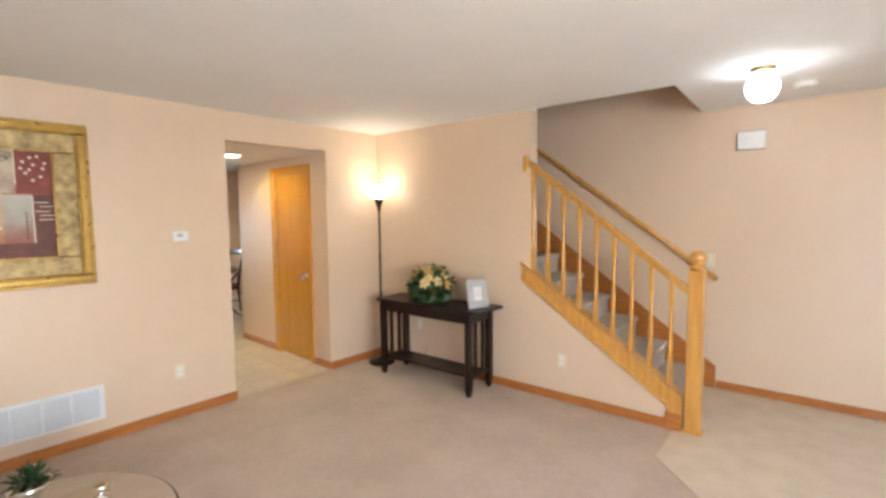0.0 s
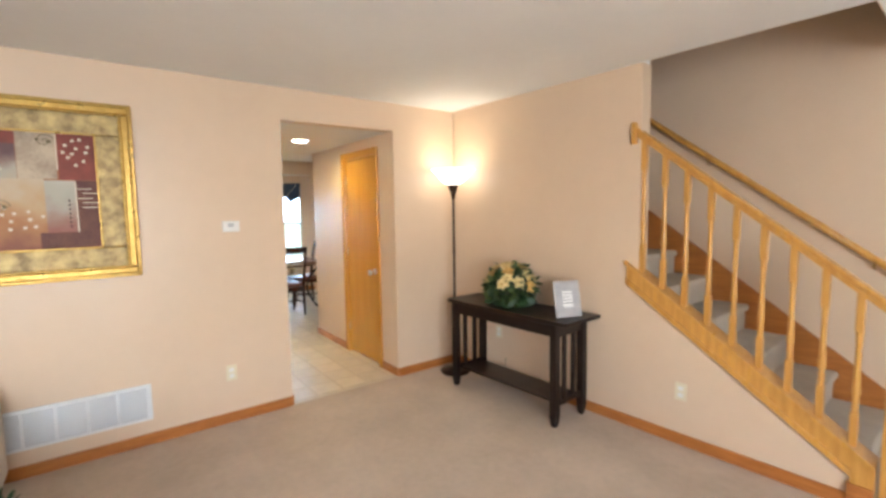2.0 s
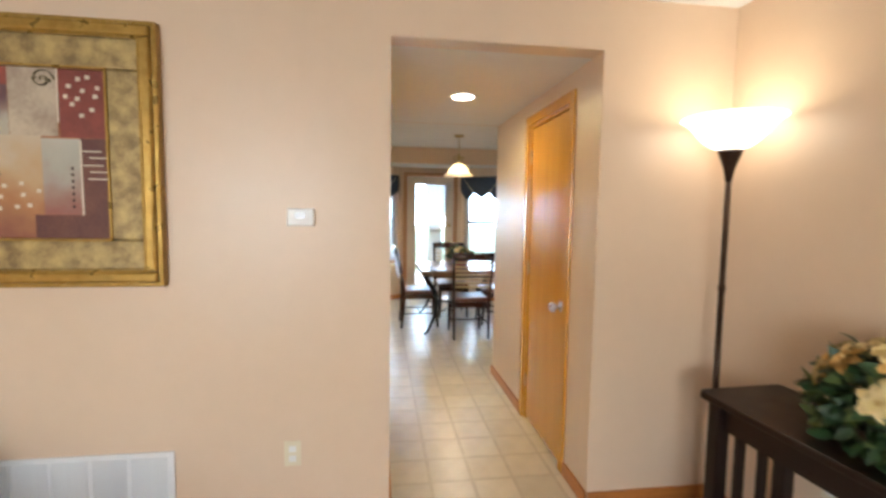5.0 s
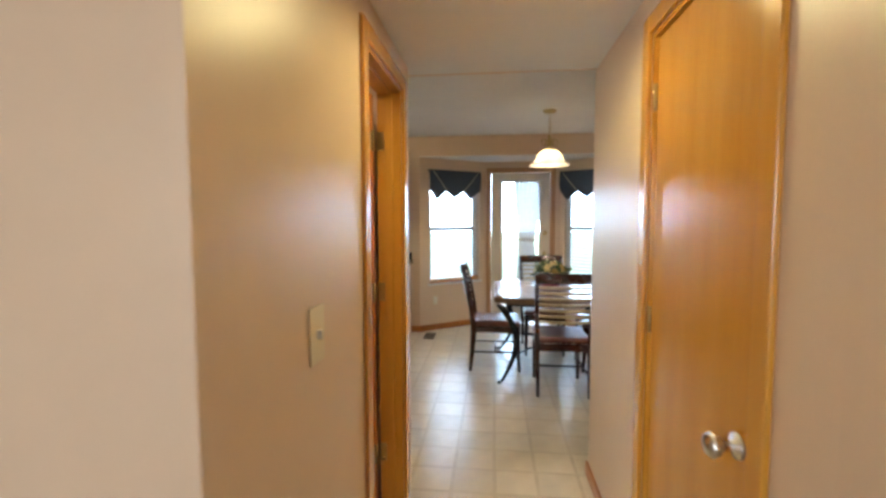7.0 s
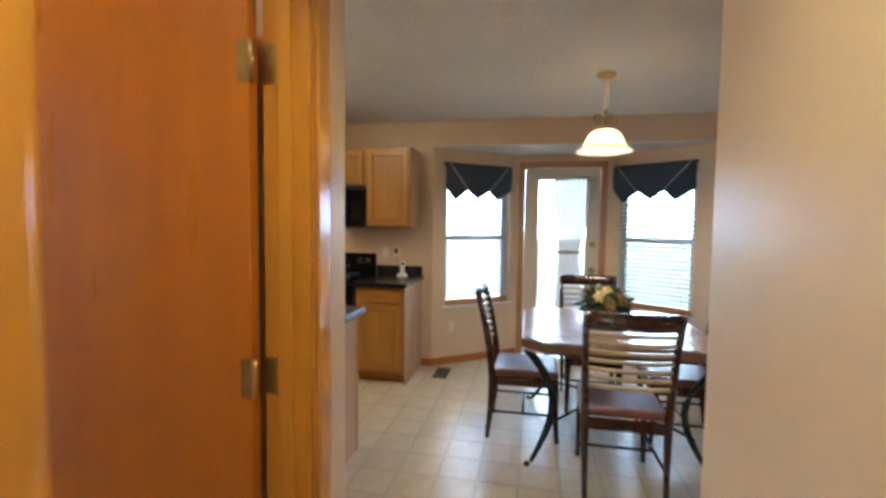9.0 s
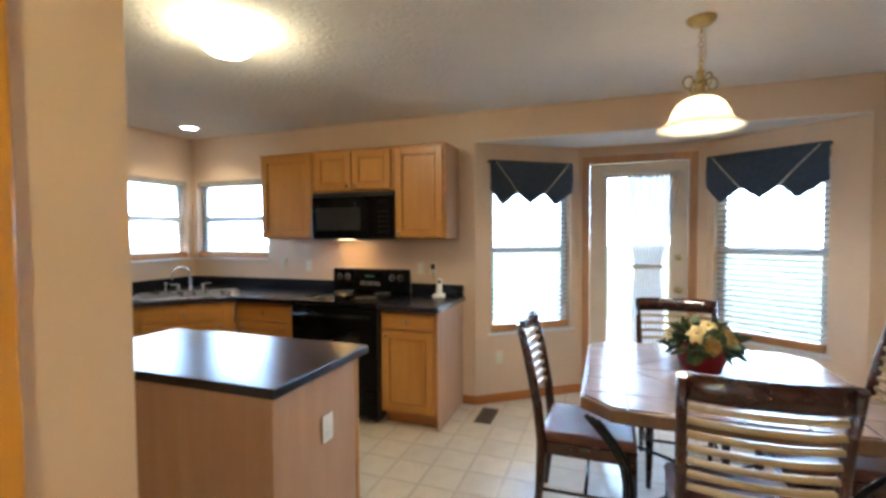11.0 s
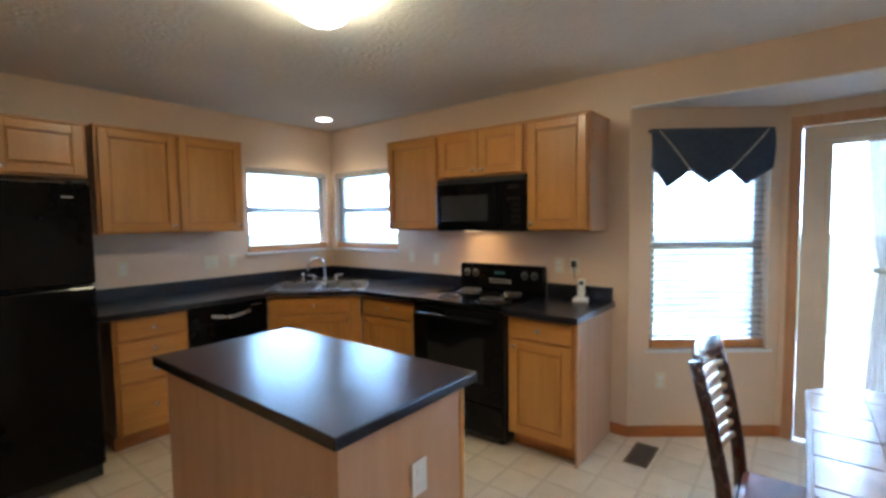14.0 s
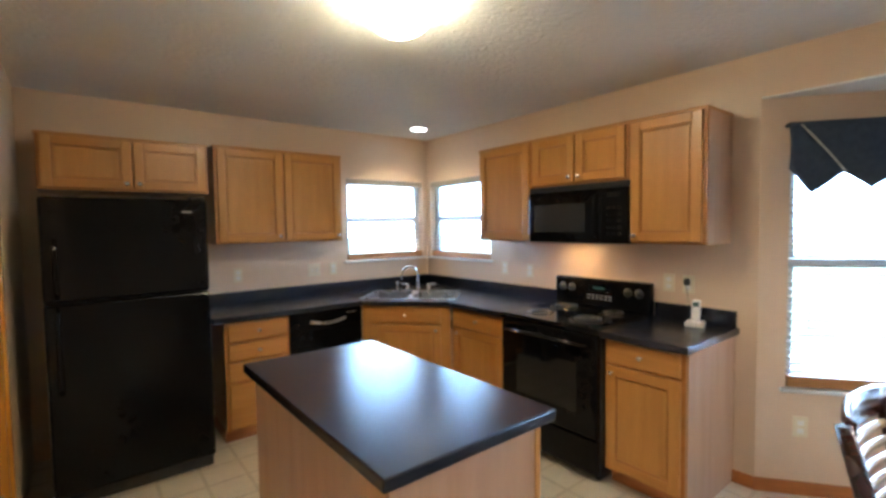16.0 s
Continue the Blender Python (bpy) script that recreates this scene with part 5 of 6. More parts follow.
d_ = part("drawer", box(0, dl - 0.16, 0, 0.019, 0, 0.125, bevel=0.005), CABX, sk, "", MD @ pose(0.08, 0.0005, 0.735))
knob(d_, (dl - 0.16) / 2, 0.019, 0.062)
d_ = shaker("door", dl - 0.16, 0.59, sk, MD @ pose(0.08, 0.0005, 0.125))
knob(d_, 0.035, 0.019, 0.55)


def plate_with_hole(outer, inner, z0, z1):
    """A slab with one hole: outline and hole as lists of (x, y)."""
    bm = bmesh.new()
    loops = []
    for pts in (outer, inner):
        vs = [bm.verts.new((x, y, z1)) for x, y in pts]
        loops.append([bm.edges.new((vs[i], vs[(i + 1) % len(vs)])) for i in range(len(vs))])
    bmesh.ops.triangle_fill(bm, use_beauty=True, edges=loops[0] + loops[1])
    r = bmesh.ops.extrude_face_region(bm, geom=bm.faces[:])
    bmesh.ops.translate(bm, vec=(0, 0, z0 - z1), verts=[g for g in r["geom"] if isinstance(g, bmesh.types.BMVert)])
    bmesh.ops.recalc_face_normals(bm, faces=bm.faces[:])
    return bm


# worktops
inw = (Matrix.Rotation(math.atan2(q1.y - q0.y, q1.x - q0.x), 2) @ Vector((0, -1)))
along = (q1 - q0).normalized()
mid = (q0 + q1) / 2
sc_ = mid + inw * 0.29


def sp(a, b):
    p = sc_ + along * a - inw * b
    return (p.x, p.y)


wt = thing("worktop", "black laminate corner worktop with low backsplash", "worktop")
outer = [(XK + 0.001, YK + 0.001), (-6.43, YK + 0.001), (-6.43, -1.425), (-7.55, -1.425), (-8.04, -0.91), (-8.04, -0.308), (XK + 0.001, -0.308)]
hole = [sp(-0.385, -0.225), sp(0.385, -0.225), sp(0.385, 0.205), sp(-0.385, 0.205)]
part("slab", plate_with_hole(outer, hole, 0.876, 0.915), LAMINATE, wt)
part("backsplash", box(XK + 0.001, -6.43, YK + 0.001, YK + 0.021, 0.915, 1.008, bevel=0.003), LAMINATE, wt)
part("backsplash", box(XK + 0.001, XK + 0.021, YK + 0.021, -0.32, 0.915, 1.008, bevel=0.003), LAMINATE, wt)
w2 = thing("worktop", "short black laminate worktop beside the range", "worktop")
part("slab", box(XK + 0.001, -8.035, 0.458, 0.945, 0.876, 0.915, bevel=0.004), LAMINATE, w2)
part("backsplash", box(XK + 0.001, XK + 0.021, 0.458, 0.93, 0.915, 1.008, bevel=0.003), LAMINATE, w2)

# sink
MSK = Matrix.Translation((sc_.x, sc_.y, 0)) @ pose(0, 0, 0, 0, 0, math.degrees(math.atan2(along.y, along.x)))
sn = thing("kitchen_sink", "stainless steel double bowl sink set in the corner worktop", "sink", MSK)
rim = bmesh.new()
for a, b, c, d in ((-0.41, 0.41, 0.20, 0.235), (-0.41, 0.41, -0.275, -0.20), (-0.41, -0.375, -0.20, 0.20), (0.375, 0.41, -0.20, 0.20), (-0.02, 0.02, -0.20, 0.20)):
    bx(rim, a, b, c, d, 0.9155, 0.921, bevel=0.002)
part("rim", rim, STEEL, sn)
for s in (-1, 1):
    a, b = (-0.375, -0.02) if s < 0 else (0.02, 0.375)
    bm = bmesh.new()
    for (x0, x1, y0, y1) in ((a, a + 0.004, -0.2, 0.2), (b - 0.004, b, -0.2, 0.2), (a, b, -0.2, -0.196), (a, b, 0.196, 0.2)):
        bx(bm, x0, x1, y0, y1, 0.745, 0.917)
    bx(bm, a, b, -0.2, 0.2, 0.740, 0.745)
    bw = part("bowl", bm, STEEL, sn)
    part("drain", lathe(bmesh.new(), [(0.042, 0.745), (0.042, 0.748), (0.03, 0.749), (0.005, 0.7485)], 24, ((a + b) / 2, 0, 0)), CHROME, bw)
fc = thing("kitchen_faucet", "chrome gooseneck kitchen faucet with two lever handles", "faucet", MSK)
part("spout", tube(bmesh.new(), [(0, -0.245, 0.921), (0, -0.245, 1.07)] + [(0.9 * (0.078 - 0.078 * math.cos(t)), -0.245 + 0.44 * (0.078 - 0.078 * math.cos(t)), 1.07 + 0.08 * math.sin(t)) for t in [k * math.pi / 10 for k in range(11)]] + [(0.142, -0.176, 1.035)], 0.010, 12), CHROME, fc)
part("spout_base", lathe(bmesh.new(), [(0.026, 0.921), (0.024, 0.935), (0.016, 0.95), (0.015, 0.965)], 18, (0, -0.245, 0)), CHROME, fc)
for x in (-0.10, 0.10):
    h_ = part("handle_base", lathe(bmesh.new(), [(0.022, 0.921), (0.020, 0.94), (0.013, 0.955), (0.014, 0.98), (0.006, 0.985)], 16, (x, -0.245, 0)), CHROME, fc)
    part("lever", tube(bmesh.new(), [(x, -0.245, 0.978), (x + (0.07 if x > 0 else -0.07), -0.235, 0.99)], [0.008, 0.006], 8), CHROME, h_)
part("sprayer", lathe(bmesh.new(), [(0.02, 0.921), (0.016, 0.935), (0.010, 0.95), (0.012, 0.985), (0.015, 1.0), (0.006, 1.006)], 14, (0.20, -0.245, 0)), CHROME, fc)

# dishwasher
dw = thing("dishwasher", "black built-in dishwasher under the worktop", "dishwasher", pose(-7.555, YK, 0))
part("body", box(0.004, 0.60, 0.02, DB - 0.02, 0.10, 0.872), BLACKPL, dw)
part("door", box(0.004, 0.60, DB - 0.02, DB + 0.015, 0.12, 0.73, bevel=0.005), BLACKGLOSS, dw)
cp = part("control_panel", box(0.004, 0.60, DB - 0.02, DB + 0.022, 0.735, 0.87, bevel=0.008), BLACKGLOSS, dw)
# this bar stands for the bright reflection in a recessed pocket handle
bm = bmesh.new()
tube(bm, [(0.16 + 0.29 * k / 10, DB + 0.032 + 0.01 * math.sin(k / 10 * math.pi), 0.80 - 0.022 * math.sin(k / 10 * math.pi)) for k in range(11)], 0.013, 10)
part("handle", bm, STEEL, dw, "curved steel bar standing for the reflection in the pocket handle")
for i in range(5):
    part("button", box(0.06 + i * 0.018, 0.072 + i * 0.018, DB + 0.022, DB + 0.025, 0.835, 0.842), STEEL, cp)
part("toe_panel", box(0.006, 0.598, 0.02, DB - 0.07, 0.0, 0.10), BLACKPL, dw)

# refrigerator
rf = thing("refrigerator", "black top-freezer refrigerator with glossy doors", "refrigerator", pose(-6.375, -1.985, 0))
RW, RD = 0.79, 0.70
part("cabinet_shell", box(0, RW, 0, RD, 0.04, 1.70, bevel=0.008), BLACKPL, rf)
fd = part("freezer_door", box(0.0, RW, RD + 0.006, RD + 0.072, 1.145, 1.705, bevel=0.014), BLACKGLOSS, rf)
ld = part("fridge_door", box(0.0, RW, RD + 0.006, RD + 0.072, 0.09, 1.132, bevel=0.014), BLACKGLOSS, rf)
part("handle", tube(bmesh.new(), [(RW - 0.06, RD + 0.07, 1.17), (RW - 0.06, RD + 0.105, 1.20), (RW - 0.06, RD + 0.105, 1.44), (RW - 0.06, RD + 0.07, 1.47)], 0.014, 8), BLACKGLOSS, fd)
part("handle", tube(bmesh.new(), [(RW - 0.06, RD + 0.07, 0.66), (RW - 0.06, RD + 0.105, 0.69), (RW - 0.06, RD + 0.105, 1.08), (RW - 0.06, RD + 0.07, 1.11)], 0.014, 8), BLACKGLOSS, ld)
part("badge", box(0.085, 0.135, RD + 0.072, RD + 0.074, 1.625, 1.632), STEEL, fd, "small silver badge")
part("hinge_cover", box(0.01, 0.09, RD - 0.04, RD + 0.06, 1.70, 1.72, bevel=0.004), BLACKPL, rf)
part("kick_grille", box(0.01, RW - 0.01, RD - 0.03, RD + 0.03, 0.012, 0.082, bevel=0.003), BLACKPL, rf)
for x in (0.05, RW - 0.05):
    for y in (0.05, RD - 0.05):
        part("foot", lathe(bmesh.new(), [(0.02, 0.0), (0.02, 0.012), (0.01, 0.015), (0.01, 0.045)], 10, (x, y, 0)), BLACKPL, rf)

# range
rg = thing("electric_range", "black electric coil range with raised control panel", "range", MR(0.455))
GWD = 0.755
part("body", box(0.002, GWD, 0.02, 0.63, 0.03, 0.90), BLACKPL, rg)
part("cooktop", box(-0.001, GWD + 0.003, 0.012, 0.675, 0.90, 0.922, bevel=0.006), BLACKGLOSS, rg)
od = part("oven_door", box(0.004, GWD - 0.002, 0.632, 0.672, 0.27, 0.88, bevel=0.01), BLACKGLOSS, rg)
part("oven_window", box(0.14, GWD - 0.14, 0.6725, 0.6745, 0.40, 0.70, bevel=0.001), BLACKGLASS, od)
part("handle", tube(bmesh.new(), [(0.05, 0.672, 0.82), (0.06, 0.715, 0.825), (GWD - 0.06, 0.715, 0.825), (GWD - 0.05, 0.672, 0.82)], 0.013, 10), BLACKGLOSS, od)
part("storage_drawer", box(0.004, GWD - 0.002, 0.632, 0.668, 0.055, 0.262, bevel=0.01), BLACKGLOSS, rg)
bm = bmesh.new()
bx(bm, 0.0, GWD, 0.012, 0.075, 0.92, 1.13, bevel=0.016)
cpn = part("control_panel", bm, BLACKGLOSS, rg)
for i, x in enumerate((0.075, 0.155, 0.60, 0.68)):
    kb = bmesh.new()
    lathe(kb, [(0.027, 0), (0.025, 0.004), (0.018, 0.008), (0.016, 0.024), (0.004, 0.026)], 20)
    part("knob", kb, BLACKPL, cpn, "black control knob", pose(x, 0.0755, 1.055, -90, 0, 0))
    part("knob_ring", lathe(bmesh.new(), [(0.0295, 0), (0.030, 0.0012), (0.0275, 0.0018)], 24), DIALGREY, cpn, "", pose(x, 0.0752, 1.055, -90, 0, 0))
dp = part("display", box(0.29, 0.46, 0.0752, 0.0765, 1.035, 1.085), BLACKGLASS, cpn)
part("digits", box(0.33, 0.42, 0.0765, 0.077, 1.056, 1.072), GLOW_D, dp)
for r_ in range(2):
    for c_ in range(6):
        part("button", box(0.275 + c_ * 0.034, 0.297 + c_ * 0.034, 0.0752, 0.0768, 0.985 + r_ * 0.02, 0.995 + r_ * 0.02), INK, cpn)
for x, y, r in ((0.19, 0.20, 0.075), (0.565, 0.20, 0.095), (0.19, 0.49, 0.095), (0.565, 0.49, 0.075)):
    bw = part("drip_bowl", lathe(bmesh.new(), [(r * 0.3, 0.9225), (r, 0.9235), (r + 0.014, 0.927), (r + 0.016, 0.924), (r + 0.016, 0.922)], 32, (x, y, 0)), DRIP, rg, "darkened chrome drip bowl")
    pts = []
    for k in range(70):
        a = k * 0.36
        pts.append((x + (0.018 + (r - 0.022) * k / 69) * math.cos(a), y + (0.018 + (r - 0.022) * k / 69) * math.sin(a), 0.934))
    part("coil", tube(bmesh.new(), pts, 0.0042, 6), BLACKPL, bw)
for x in (0.05, GWD - 0.05):
    for y in (0.08, 0.58):
        part("foot", lathe(bmesh.new(), [(0.02, 0), (0.02, 0.03)], 10, (x, y, 0)), BLACKPL, rg)

# microwave over the range
mwv = thing("microwave_oven", "black over-range microwave oven", "microwave", MR(0.466))
MWD = 0.772
part("body", box(0, MWD, 0.002, 0.345, 1.395, 1.785, bevel=0.004), BLACKPL, mwv)
dr = part("door", box(0.19, MWD - 0.002, 0.346, 0.374, 1.40, 1.745, bevel=0.006), BLACKGLOSS, mwv)
part("window", box(0.30, MWD - 0.05, 0.3742, 0.3755, 1.47, 1.66, bevel=0.0005), mk("grey_door_mesh", (0.035, 0.035, 0.036), (0.025, 0.025, 0.026), 300, 0.25), dr, "dark meshed window")
part("handle", tube(bmesh.new(), [(0.215, 0.374, 1.43), (0.215, 0.40, 1.45), (0.215, 0.40, 1.69), (0.215, 0.374, 1.71)], 0.010, 8), BLACKGLOSS, dr)
cpm = part("control_panel", box(0.004, 0.186, 0.346, 0.372, 1.40, 1.745, bevel=0.004), BLACKGLOSS, mwv)
part("display", box(0.05, 0.14, 0.3722, 0.373, 1.69, 1.715), BLACKGLASS, cpm)
for r_ in range(5):
    for c_ in range(3):
        part("button", box(0.045 + c_ * 0.036, 0.07 + c_ * 0.036, 0.3722, 0.373, 1.45 + r_ * 0.04, 1.47 + r_ * 0.04), BLACKGLASS, cpm)
part("vent_grille", box(0.004, MWD - 0.004, 0.346, 0.366, 1.75, 1.782, bevel=0.003), BLACKPL, mwv)
part("lamp_lens", box(0.50, 0.62, 0.12, 0.20, 1.390, 1.395), GLOW_H, mwv, "small lit lens")

# island
il = thing("kitchen_island", "maple kitchen island with black laminate top", "kitchen island")
part("body", box(-6.925, -6.345, -0.195, 0.945, 0.0, 0.874), PANEL, il, "pale maple panelled case")
part("corner_trim", box(-6.930, -6.905, 0.925, 0.950, 0.0, 0.874, bevel=0.003), CAB, il)
part("corner_trim", box(-6.360, -6.341, 0.93, 0.949, 0.0, 0.874, bevel=0.003), PANEL, il)
part("top", box(-6.965, -6.303, -0.235, 0.988, 0.874, 0.914, bevel=0.006), LAMINATE, il, "black laminate top")

# telephone and charger
ph = thing("cordless_phone", "silver-white cordless phone standing in its base", "telephone", pose(-8.56, 0.76, 0.915, 0, 0, -75))
part("base", prism(bmesh.new(), [(-0.045, -0.05), (0.045, -0.05), (0.05, 0.05), (-0.05, 0.05)], 0.0, 0.028, bevel=0.006), WHITE, ph)
hs = bmesh.new()
bx(hs, -0.023, 0.023, -0.014, 0.014, 0.0, 0.135, bevel=0.008)
hn = part("handset", hs, WHITE, ph, "silver cordless handset", pose(0, 0.0, 0.02, 14, 0, 0))
part("screen", box(-0.016, 0.016, 0.014, 0.0155, 0.092, 0.118), GLOW_D, hn)
for r_ in range(4):
    for c_ in range(3):
        part("key", box(-0.016 + c_ * 0.0115, -0.007 + c_ * 0.0115, 0.014, 0.016, 0.024 + r_ * 0.016, 0.034 + r_ * 0.016), WHITE, hn)
ad = thing("power_adapter", "black plug-in power adapter with cord in the wall outlet", "adapter", pose(XK, 0.66, 1.16, 0, 0, -90))
part("plug_body", box(-0.018, 0.018, 0.009, 0.038, -0.026, 0.020, bevel=0.010), BLACKPL, ad)
part("cord", tube(bmesh.new(), [(0, 0.03, -0.03), (-0.01, 0.035, -0.09), (-0.03, 0.05, -0.16), (-0.05, 0.09, -0.235), (-0.055, 0.11, -0.242)], 0.0022, 6), BLACKPL, ad)

# ---------------------------------------------------------------- dining table
tb = thing("dining_table", "clipped-corner dining table with inlaid tile top on iron legs", "dining table", pose(-7.51, 2.53, 0))
hx, hy, cc = 0.59, 0.575, 0.12


def octo(dx, dy, c):
    return [(-dx, -dy + c), (-dx + c, -dy), (dx - c, -dy), (dx, -dy + c), (dx, dy - c), (dx - c, dy), (-dx + c, dy), (-dx, dy - c)]


part("edge_band", prism(bmesh.new(), octo(hx, hy, cc), 0.700, 0.752, bevel=0.006), TABLEEDGE, tb, "brown wooden rim")


def tile_piece(pts, gap=0.0035):
    """One flat tile: the outline drawn in by half a joint."""
    c = Vector((sum(p[0] for p in pts) / len(pts), sum(p[1] for p in pts) / len(pts)))
    ins = []
    for p in pts:
        v = Vector(p)
        ins.append(tuple(v + (c - v).normalized() * gap * 1.4))
    part("tile", prism(bmesh.new(), ins, 0.752, 0.760, bevel=0.002), TABLETILE, tb)


bw_ = 0.17
ox, oy = hx - 0.012, hy - 0.012
ix, iy = ox - bw_, oy - bw_
# border tiles
for s in (-1, 1):
    n_ = 4
    for i in range(n_):
        a, b = -iy + 2 * iy * i / n_, -iy + 2 * iy * (i + 1) / n_
        tile_piece([(s * ix, a), (s * ox, a), (s * ox, b), (s * ix, b)][::s])
        a, b = -ix + 2 * ix * i / n_, -ix + 2 * ix * (i + 1) / n_
        tile_piece([(a, s * iy), (b, s * iy), (b, s * oy), (a, s * oy)][::s])
    for r in (-1, 1):
        c1 = cc + 0.0
        pts = [(s * ix, r * iy), (s * ox, r * iy), (s * ox, r * (oy - c1)), (s * (ox - c1), r * oy), (s * ix, r * oy)]
        tile_piece(pts if s * r > 0 else pts[::-1])
# inner field: diamonds and triangles
for a, b in ((-1, -1), (1, -1), (1, 1), (-1, 1)):
    cx_, cy_ = a * ix / 2, b * iy / 2
    P = [(cx_ - ix / 2, cy_ - iy / 2), (cx_ + ix / 2, cy_ - iy / 2), (cx_ + ix / 2, cy_ + iy / 2), (cx_ - ix / 2, cy_ + iy / 2)]
    if a * b > 0:
        tile_piece([P[0], P[1], P[3]])
        tile_piece([P[1], P[2], P[3]])
    else:
        tile_piece([P[0], P[1], P[2]])
        tile_piece([P[0], P[2], P[3]])
part("table_frame", prism(bmesh.new(), octo(hx - 0.06, hy - 0.06, cc), 0.675, 0.700), IRON, tb)
for a, b in ((-1, -1), (1, -1), (1, 1), (-1, 1)):
    for k in (-1, 0, 1):
        bm = bmesh.new()
        off = 0.032 * k
        pts = []
        for t in range(13):
            s = t / 12
            out = 0.50 - 0.15 * math.sin(s * math.pi * 0.95) + 0.035 * s + 0.03 * (1 - s)
            kk = off * (1 - s) ** 0.7
            pts.append((a * (out) + kk * b * 0.7, b * (out - 0.005) - kk * a * 0.7, 0.685 * (1 - s) + 0.012 * s))
        tube(bm, pts, 0.0115, 8)
        part("leg", bm, IRON, tb, "curved black iron leg bar")
    part("foot", lathe(bmesh.new(), [(0.016, 0), (0.02, 0.006), (0.016, 0.016), (0.012, 0.022)], 14, (a * 0.533, b * 0.528, 0)), IRON, tb)
for (p0, p1) in (((-1, -1), (1, 1)), ((1, -1), (-1, 1))):
    part("stretcher", tube(bmesh.new(), [((p0[0] + (p1[0] - p0[0]) * s / 10) * 0.43, (p0[1] + (p1[1] - p0[1]) * s / 10) * 0.425, 0.20 + 0.06 * math.sin(s / 10 * math.pi)) for s in range(11)], 0.009, 8), IRON, tb)

po = thing("poinsettia_pot", "cream and red silk poinsettias in a red foil pot", "flower pot", pose(-7.58, 2.50, 0.760))
part("pot", lathe(bmesh.new(), [(0.085, 0.0), (0.095, 0.03), (0.115, 0.085), (0.13, 0.115), (0.124, 0.115), (0.108, 0.085)], 20), RED, po)
bouquet(po, random.Random(9), 0.135, 0.155, 0.15, 0.095, 150, 9, PETAL, PETALG)


def chair(m, label):
    c = thing("dining_chair", label, "chair", m, group="chairs round the dining table")
    part("seat", box(-0.215, 0.215, -0.20, 0.23, 0.425, 0.475, bevel=0.022), LEATHER, c, "brown leather seat pad")
    fr_ = bmesh.new()
    bx(fr_, -0.21, 0.21, 0.195, 0.222, 0.365, 0.425, bevel=0.004)
    bx(fr_, -0.21, 0.21, -0.215, -0.19, 0.365, 0.425, bevel=0.004)
    bx(fr_, -0.21, -0.188, -0.19, 0.195, 0.365, 0.425, bevel=0.004)
    bx(fr_, 0.188, 0.21, -0.19, 0.195, 0.365, 0.425, bevel=0.004)
    part("seat_frame", fr_, CHAIRWOOD, c)
    for s in (-1, 1):
        pts = [(s * 0.20, -0.235, 0.0), (s * 0.203, -0.215, 0.2), (s * 0.207, -0.205, 0.42), (s * 0.212, -0.225, 0.60), (s * 0.220, -0.268, 0.83), (s * 0.226, -0.312, 1.0)]
        part("back_post", tube(bmesh.new(), pts, [0.016, 0.021, 0.026, 0.024, 0.022, 0.019], 10, 0.85), CHAIRWOOD, c)
        part("leg", tube(bmesh.new(), [(s * 0.185, 0.205, 0.425), (s * 0.187, 0.208, 0.30), (s * 0.189, 0.214, 0.12), (s * 0.192, 0.225, 0.0)], [0.024, 0.022, 0.018, 0.014], 10), CHAIRWOOD, c)

    def curved(z, h, t, back, mat, name):
        bm = bmesh.new()
        n = 10
        rows = []
        for i in range(n + 1):
            x = -0.213 + 0.426 * i / n
            y = back - 0.035 * (1 - (2 * i / n - 1) ** 2)
            rows.append([bm.verts.new((x, y + dy, z + dz)) for dy, dz in ((-t / 2, -h / 2), (t / 2, -h / 2), (t / 2, h / 2), (-t / 2, h / 2))])
        for a, b in zip(rows, rows[1:]):
            for k in range(4):
                bm.faces.new((a[k], a[(k + 1) % 4], b[(k + 1) % 4], b[k])).smooth = True
        bm.faces.new(rows[0])
        bm.faces.new(rows[-1][::-1])
        bmesh.ops.recalc_face_normals(bm, faces=bm.faces[:])
        part(name, bm, mat, c)

    curved(0.965, 0.085, 0.024, -0.300, CHAIRWOOD, "top_rail")
    for i in range(7):
        z = 0.612 + i * 0.047
        curved(z, 0.019, 0.016, -0.238 - (z - 0.65) * 0.19, SLATWOOD, "back_slat")
    for s in (-1, 1):
        part("stretcher", tube(bmesh.new(), [(s * 0.195, -0.215, 0.18), (s * 0.188, 0.21, 0.18)], 0.009, 8), CHAIRWOOD, c)
    part("stretcher", tube(bmesh.new(), [(-0.19, 0.0, 0.18), (0.19, 0.0, 0.18)], 0.009, 8), CHAIRWOOD, c)
    return c


c1 = chair(pose(-6.94, 2.505, 0, 0, 0, 90), "dark cherry ladder-back dining chair with brown leather seat")
for m in (pose(-7.485, 1.968, 0, 0, 0, 0), pose(-8.04, 2.48, 0, 0, 0, -90), pose(-7.53, 3.0, 0, 0, 0, 180)):
    copy_thing(c1, m)

# floor register
rgf = thing("floor_register", "brown metal floor register with slots", "vent", pose(-8.50, 1.178, 0))
part("frame", box(-0.15, 0.15, -0.068, 0.068, 0.0, 0.006, bevel=0.002), mk("brown_register", (0.16, 0.11, 0.07), (0.11, 0.08, 0.05), 20, 0.45, metal=0.3), rgf)
for i in range(11):
    part("slot", box(-0.125 + i * 0.024, -0.112 + i * 0.024, -0.05, 0.05, 0.006, 0.0068), BLACKPL, rgf)

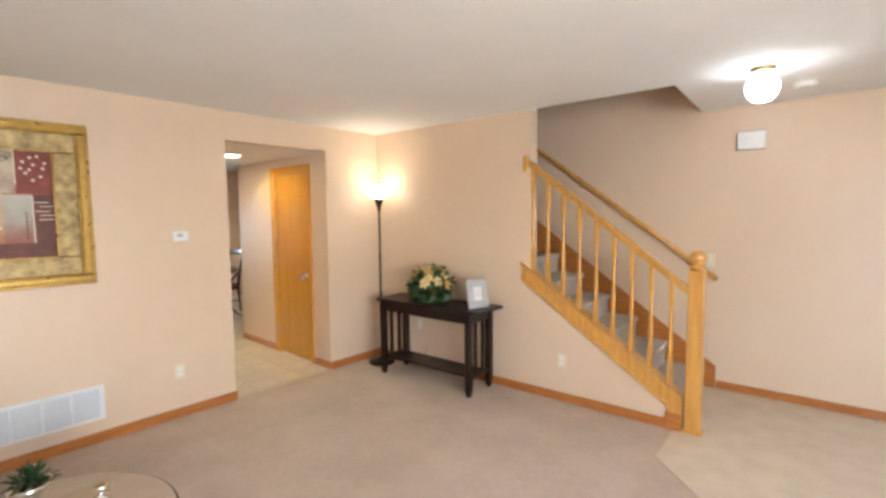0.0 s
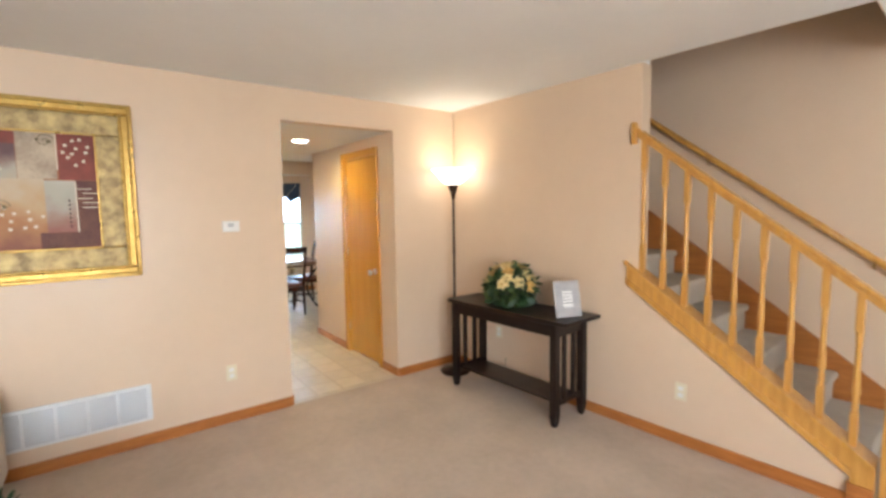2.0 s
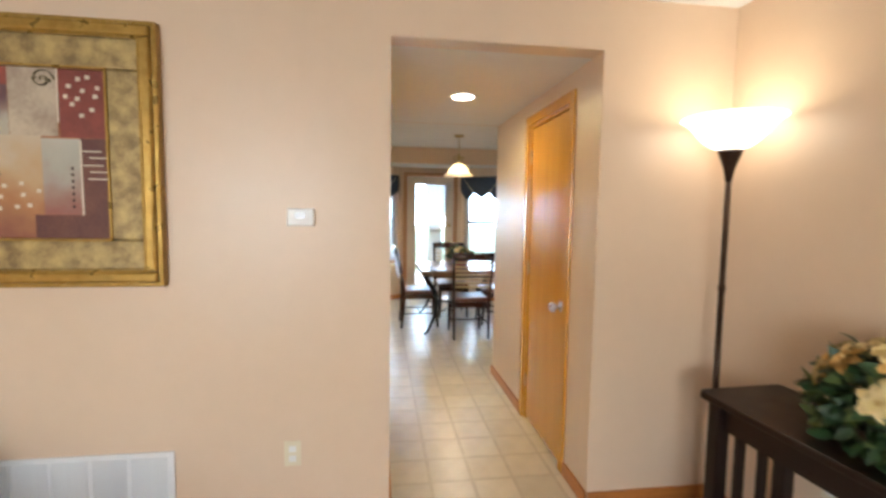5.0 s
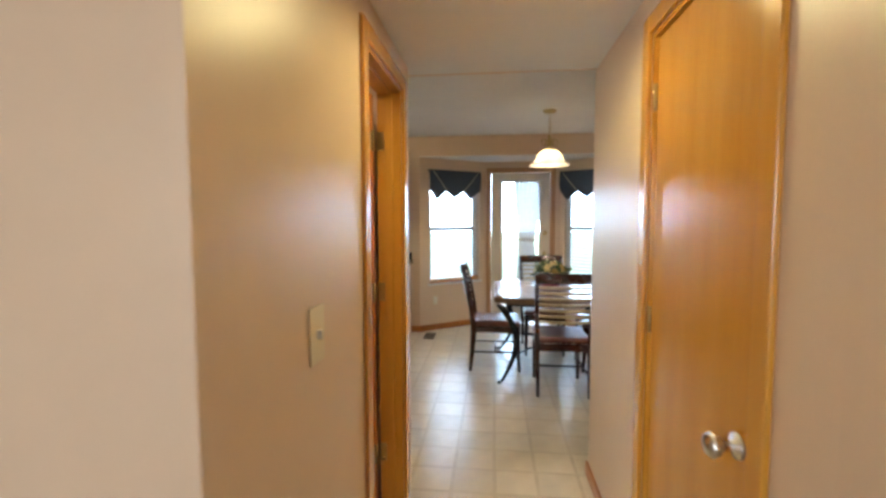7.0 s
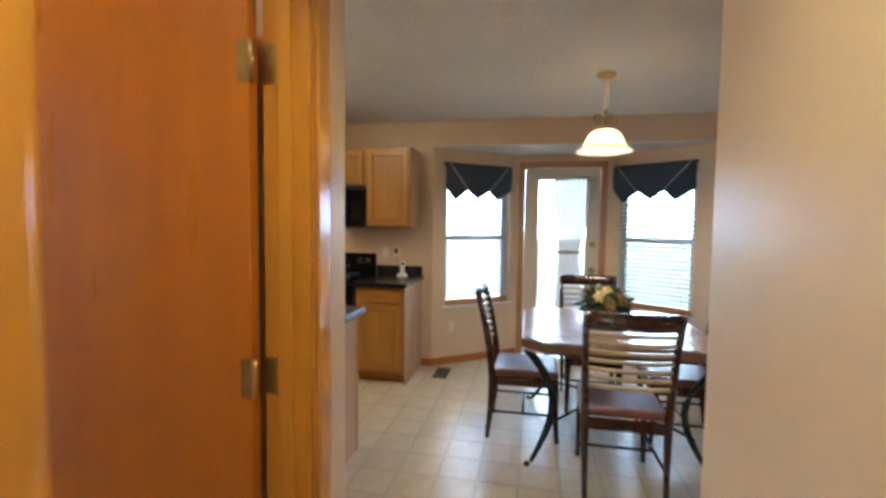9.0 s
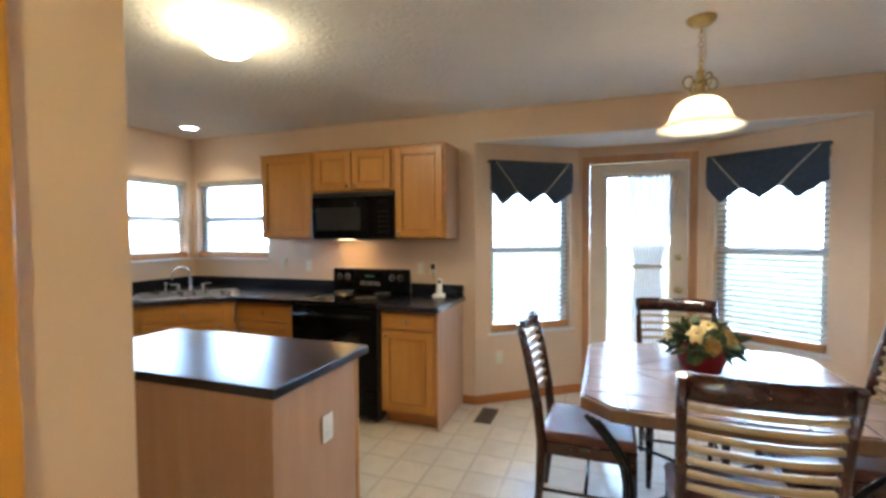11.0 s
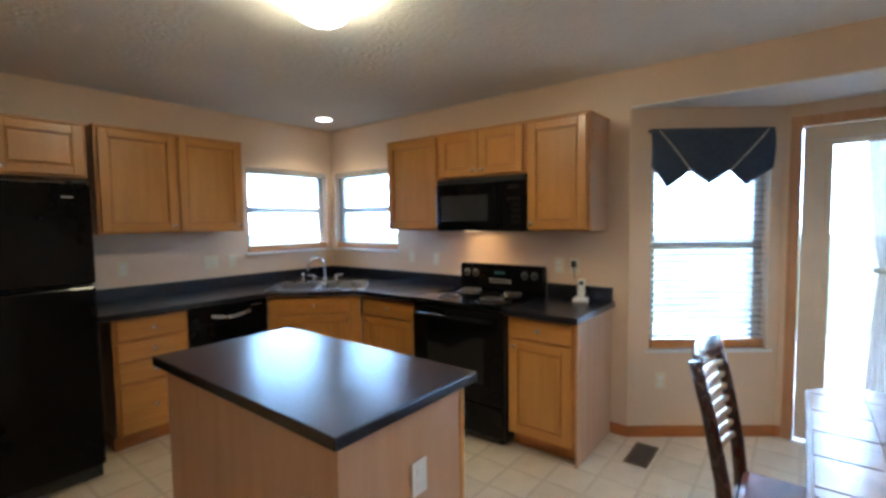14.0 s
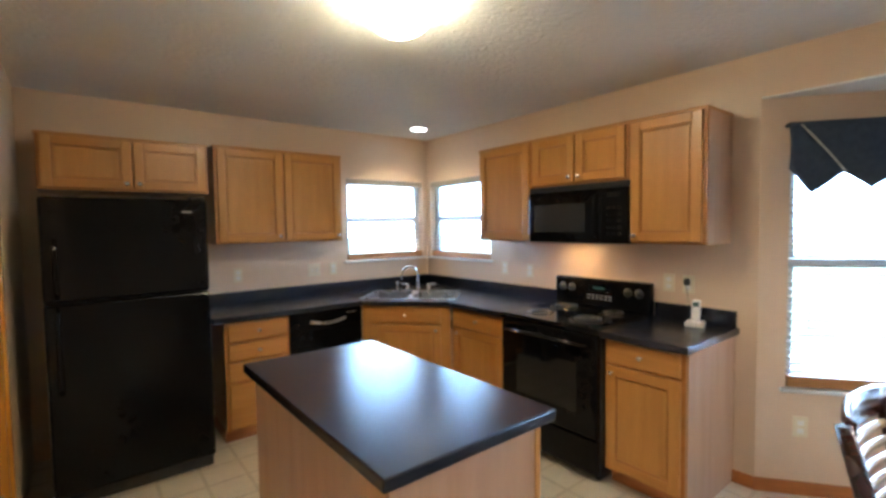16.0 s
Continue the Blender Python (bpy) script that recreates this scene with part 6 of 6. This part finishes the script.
# ---------------------------------------------------------------- outside and floor tiles
struct("patio", prism(bmesh.new(), [(-9.5, 0.2), (-9.5, 4.5), (-13.5, 4.5), (-13.5, 0.2)], -0.25, -0.12), DECK, "grey concrete garden patio", "patio")

PITCH = 0.2286


def inside(x, y):
    if HY0 < y < HY1 and -5.6 < x <= XW - 0.05:
        return True
    if XK < x < HX + 0.02 and YK < y < YN:
        return True
    if -9.3 < x <= XK:
        k = (XK - x) / 0.6
        return 1.04 + 0.8 * k < y < 3.65 - 0.8 * k
    return False


g_ = PITCH - 0.021
bm = bmesh.new()
bx(bm, -g_ / 2, g_ / 2, -g_ / 2, g_ / 2, -0.004, 0.0)
es = [e for e in bm.edges if all(v.co.z > -0.001 for v in e.verts)]
bmesh.ops.bevel(bm, geom=es, offset=0.0008, segments=1, affect="EDGES")
tile_me = bpy.data.meshes.new("tile")
bm.to_mesh(tile_me)
bm.free()
tile_me.materials.append(TILE)
kitchen_floor = bpy.data.objects["floor_kitchen"]
rest = []
count = 0
cells = []
for i in range(-4, 30):
    for j in range(-24, 24):
        x, y = XW - 0.06 - PITCH * (i + 0.5), HY0 + PITCH * (j + 0.5)
        corners = [inside(x + a * g_ / 2, y + b * g_ / 2) for a in (-1, 1) for b in (-1, 1)]
        if any(corners) or inside(x, y):
            cells.append((x, y, all(corners)))
cells.sort(key=lambda c: abs(c[1] - 1.9) + (0 if c[0] > -8.7 else 2))
for x, y, whole in cells:
    if count < 300 and whole:
        t = new("tile", tile_me)
        t.parent = kitchen_floor
        t.location = (x, y, 0)
        count += 1
    else:
        rest.append((x, y))
verts, faces = [], []
for x, y in rest:
    n = len(verts)
    a = g_ / 2
    verts += [(x - a, y - a, -0.0002), (x + a, y - a, -0.0002), (x + a, y + a, -0.0002), (x - a, y + a, -0.0002), (x - a - 0.001, y - a - 0.001, -0.004), (x + a + 0.001, y - a - 0.001, -0.004), (x + a + 0.001, y + a + 0.001, -0.004), (x - a - 0.001, y + a + 0.001, -0.004)]
    faces += [(n, n + 1, n + 2, n + 3), (n, n + 4, n + 5, n + 1), (n + 1, n + 5, n + 6, n + 2), (n + 2, n + 6, n + 7, n + 3), (n + 3, n + 7, n + 4, n)]
me = bpy.data.meshes.new("far_tiles")
me.from_pydata(verts, [], faces)
me.materials.append(TILE)
ft = new("far_tiles", me)
ft.parent = kitchen_floor
tagged(ft, kind="stuff")
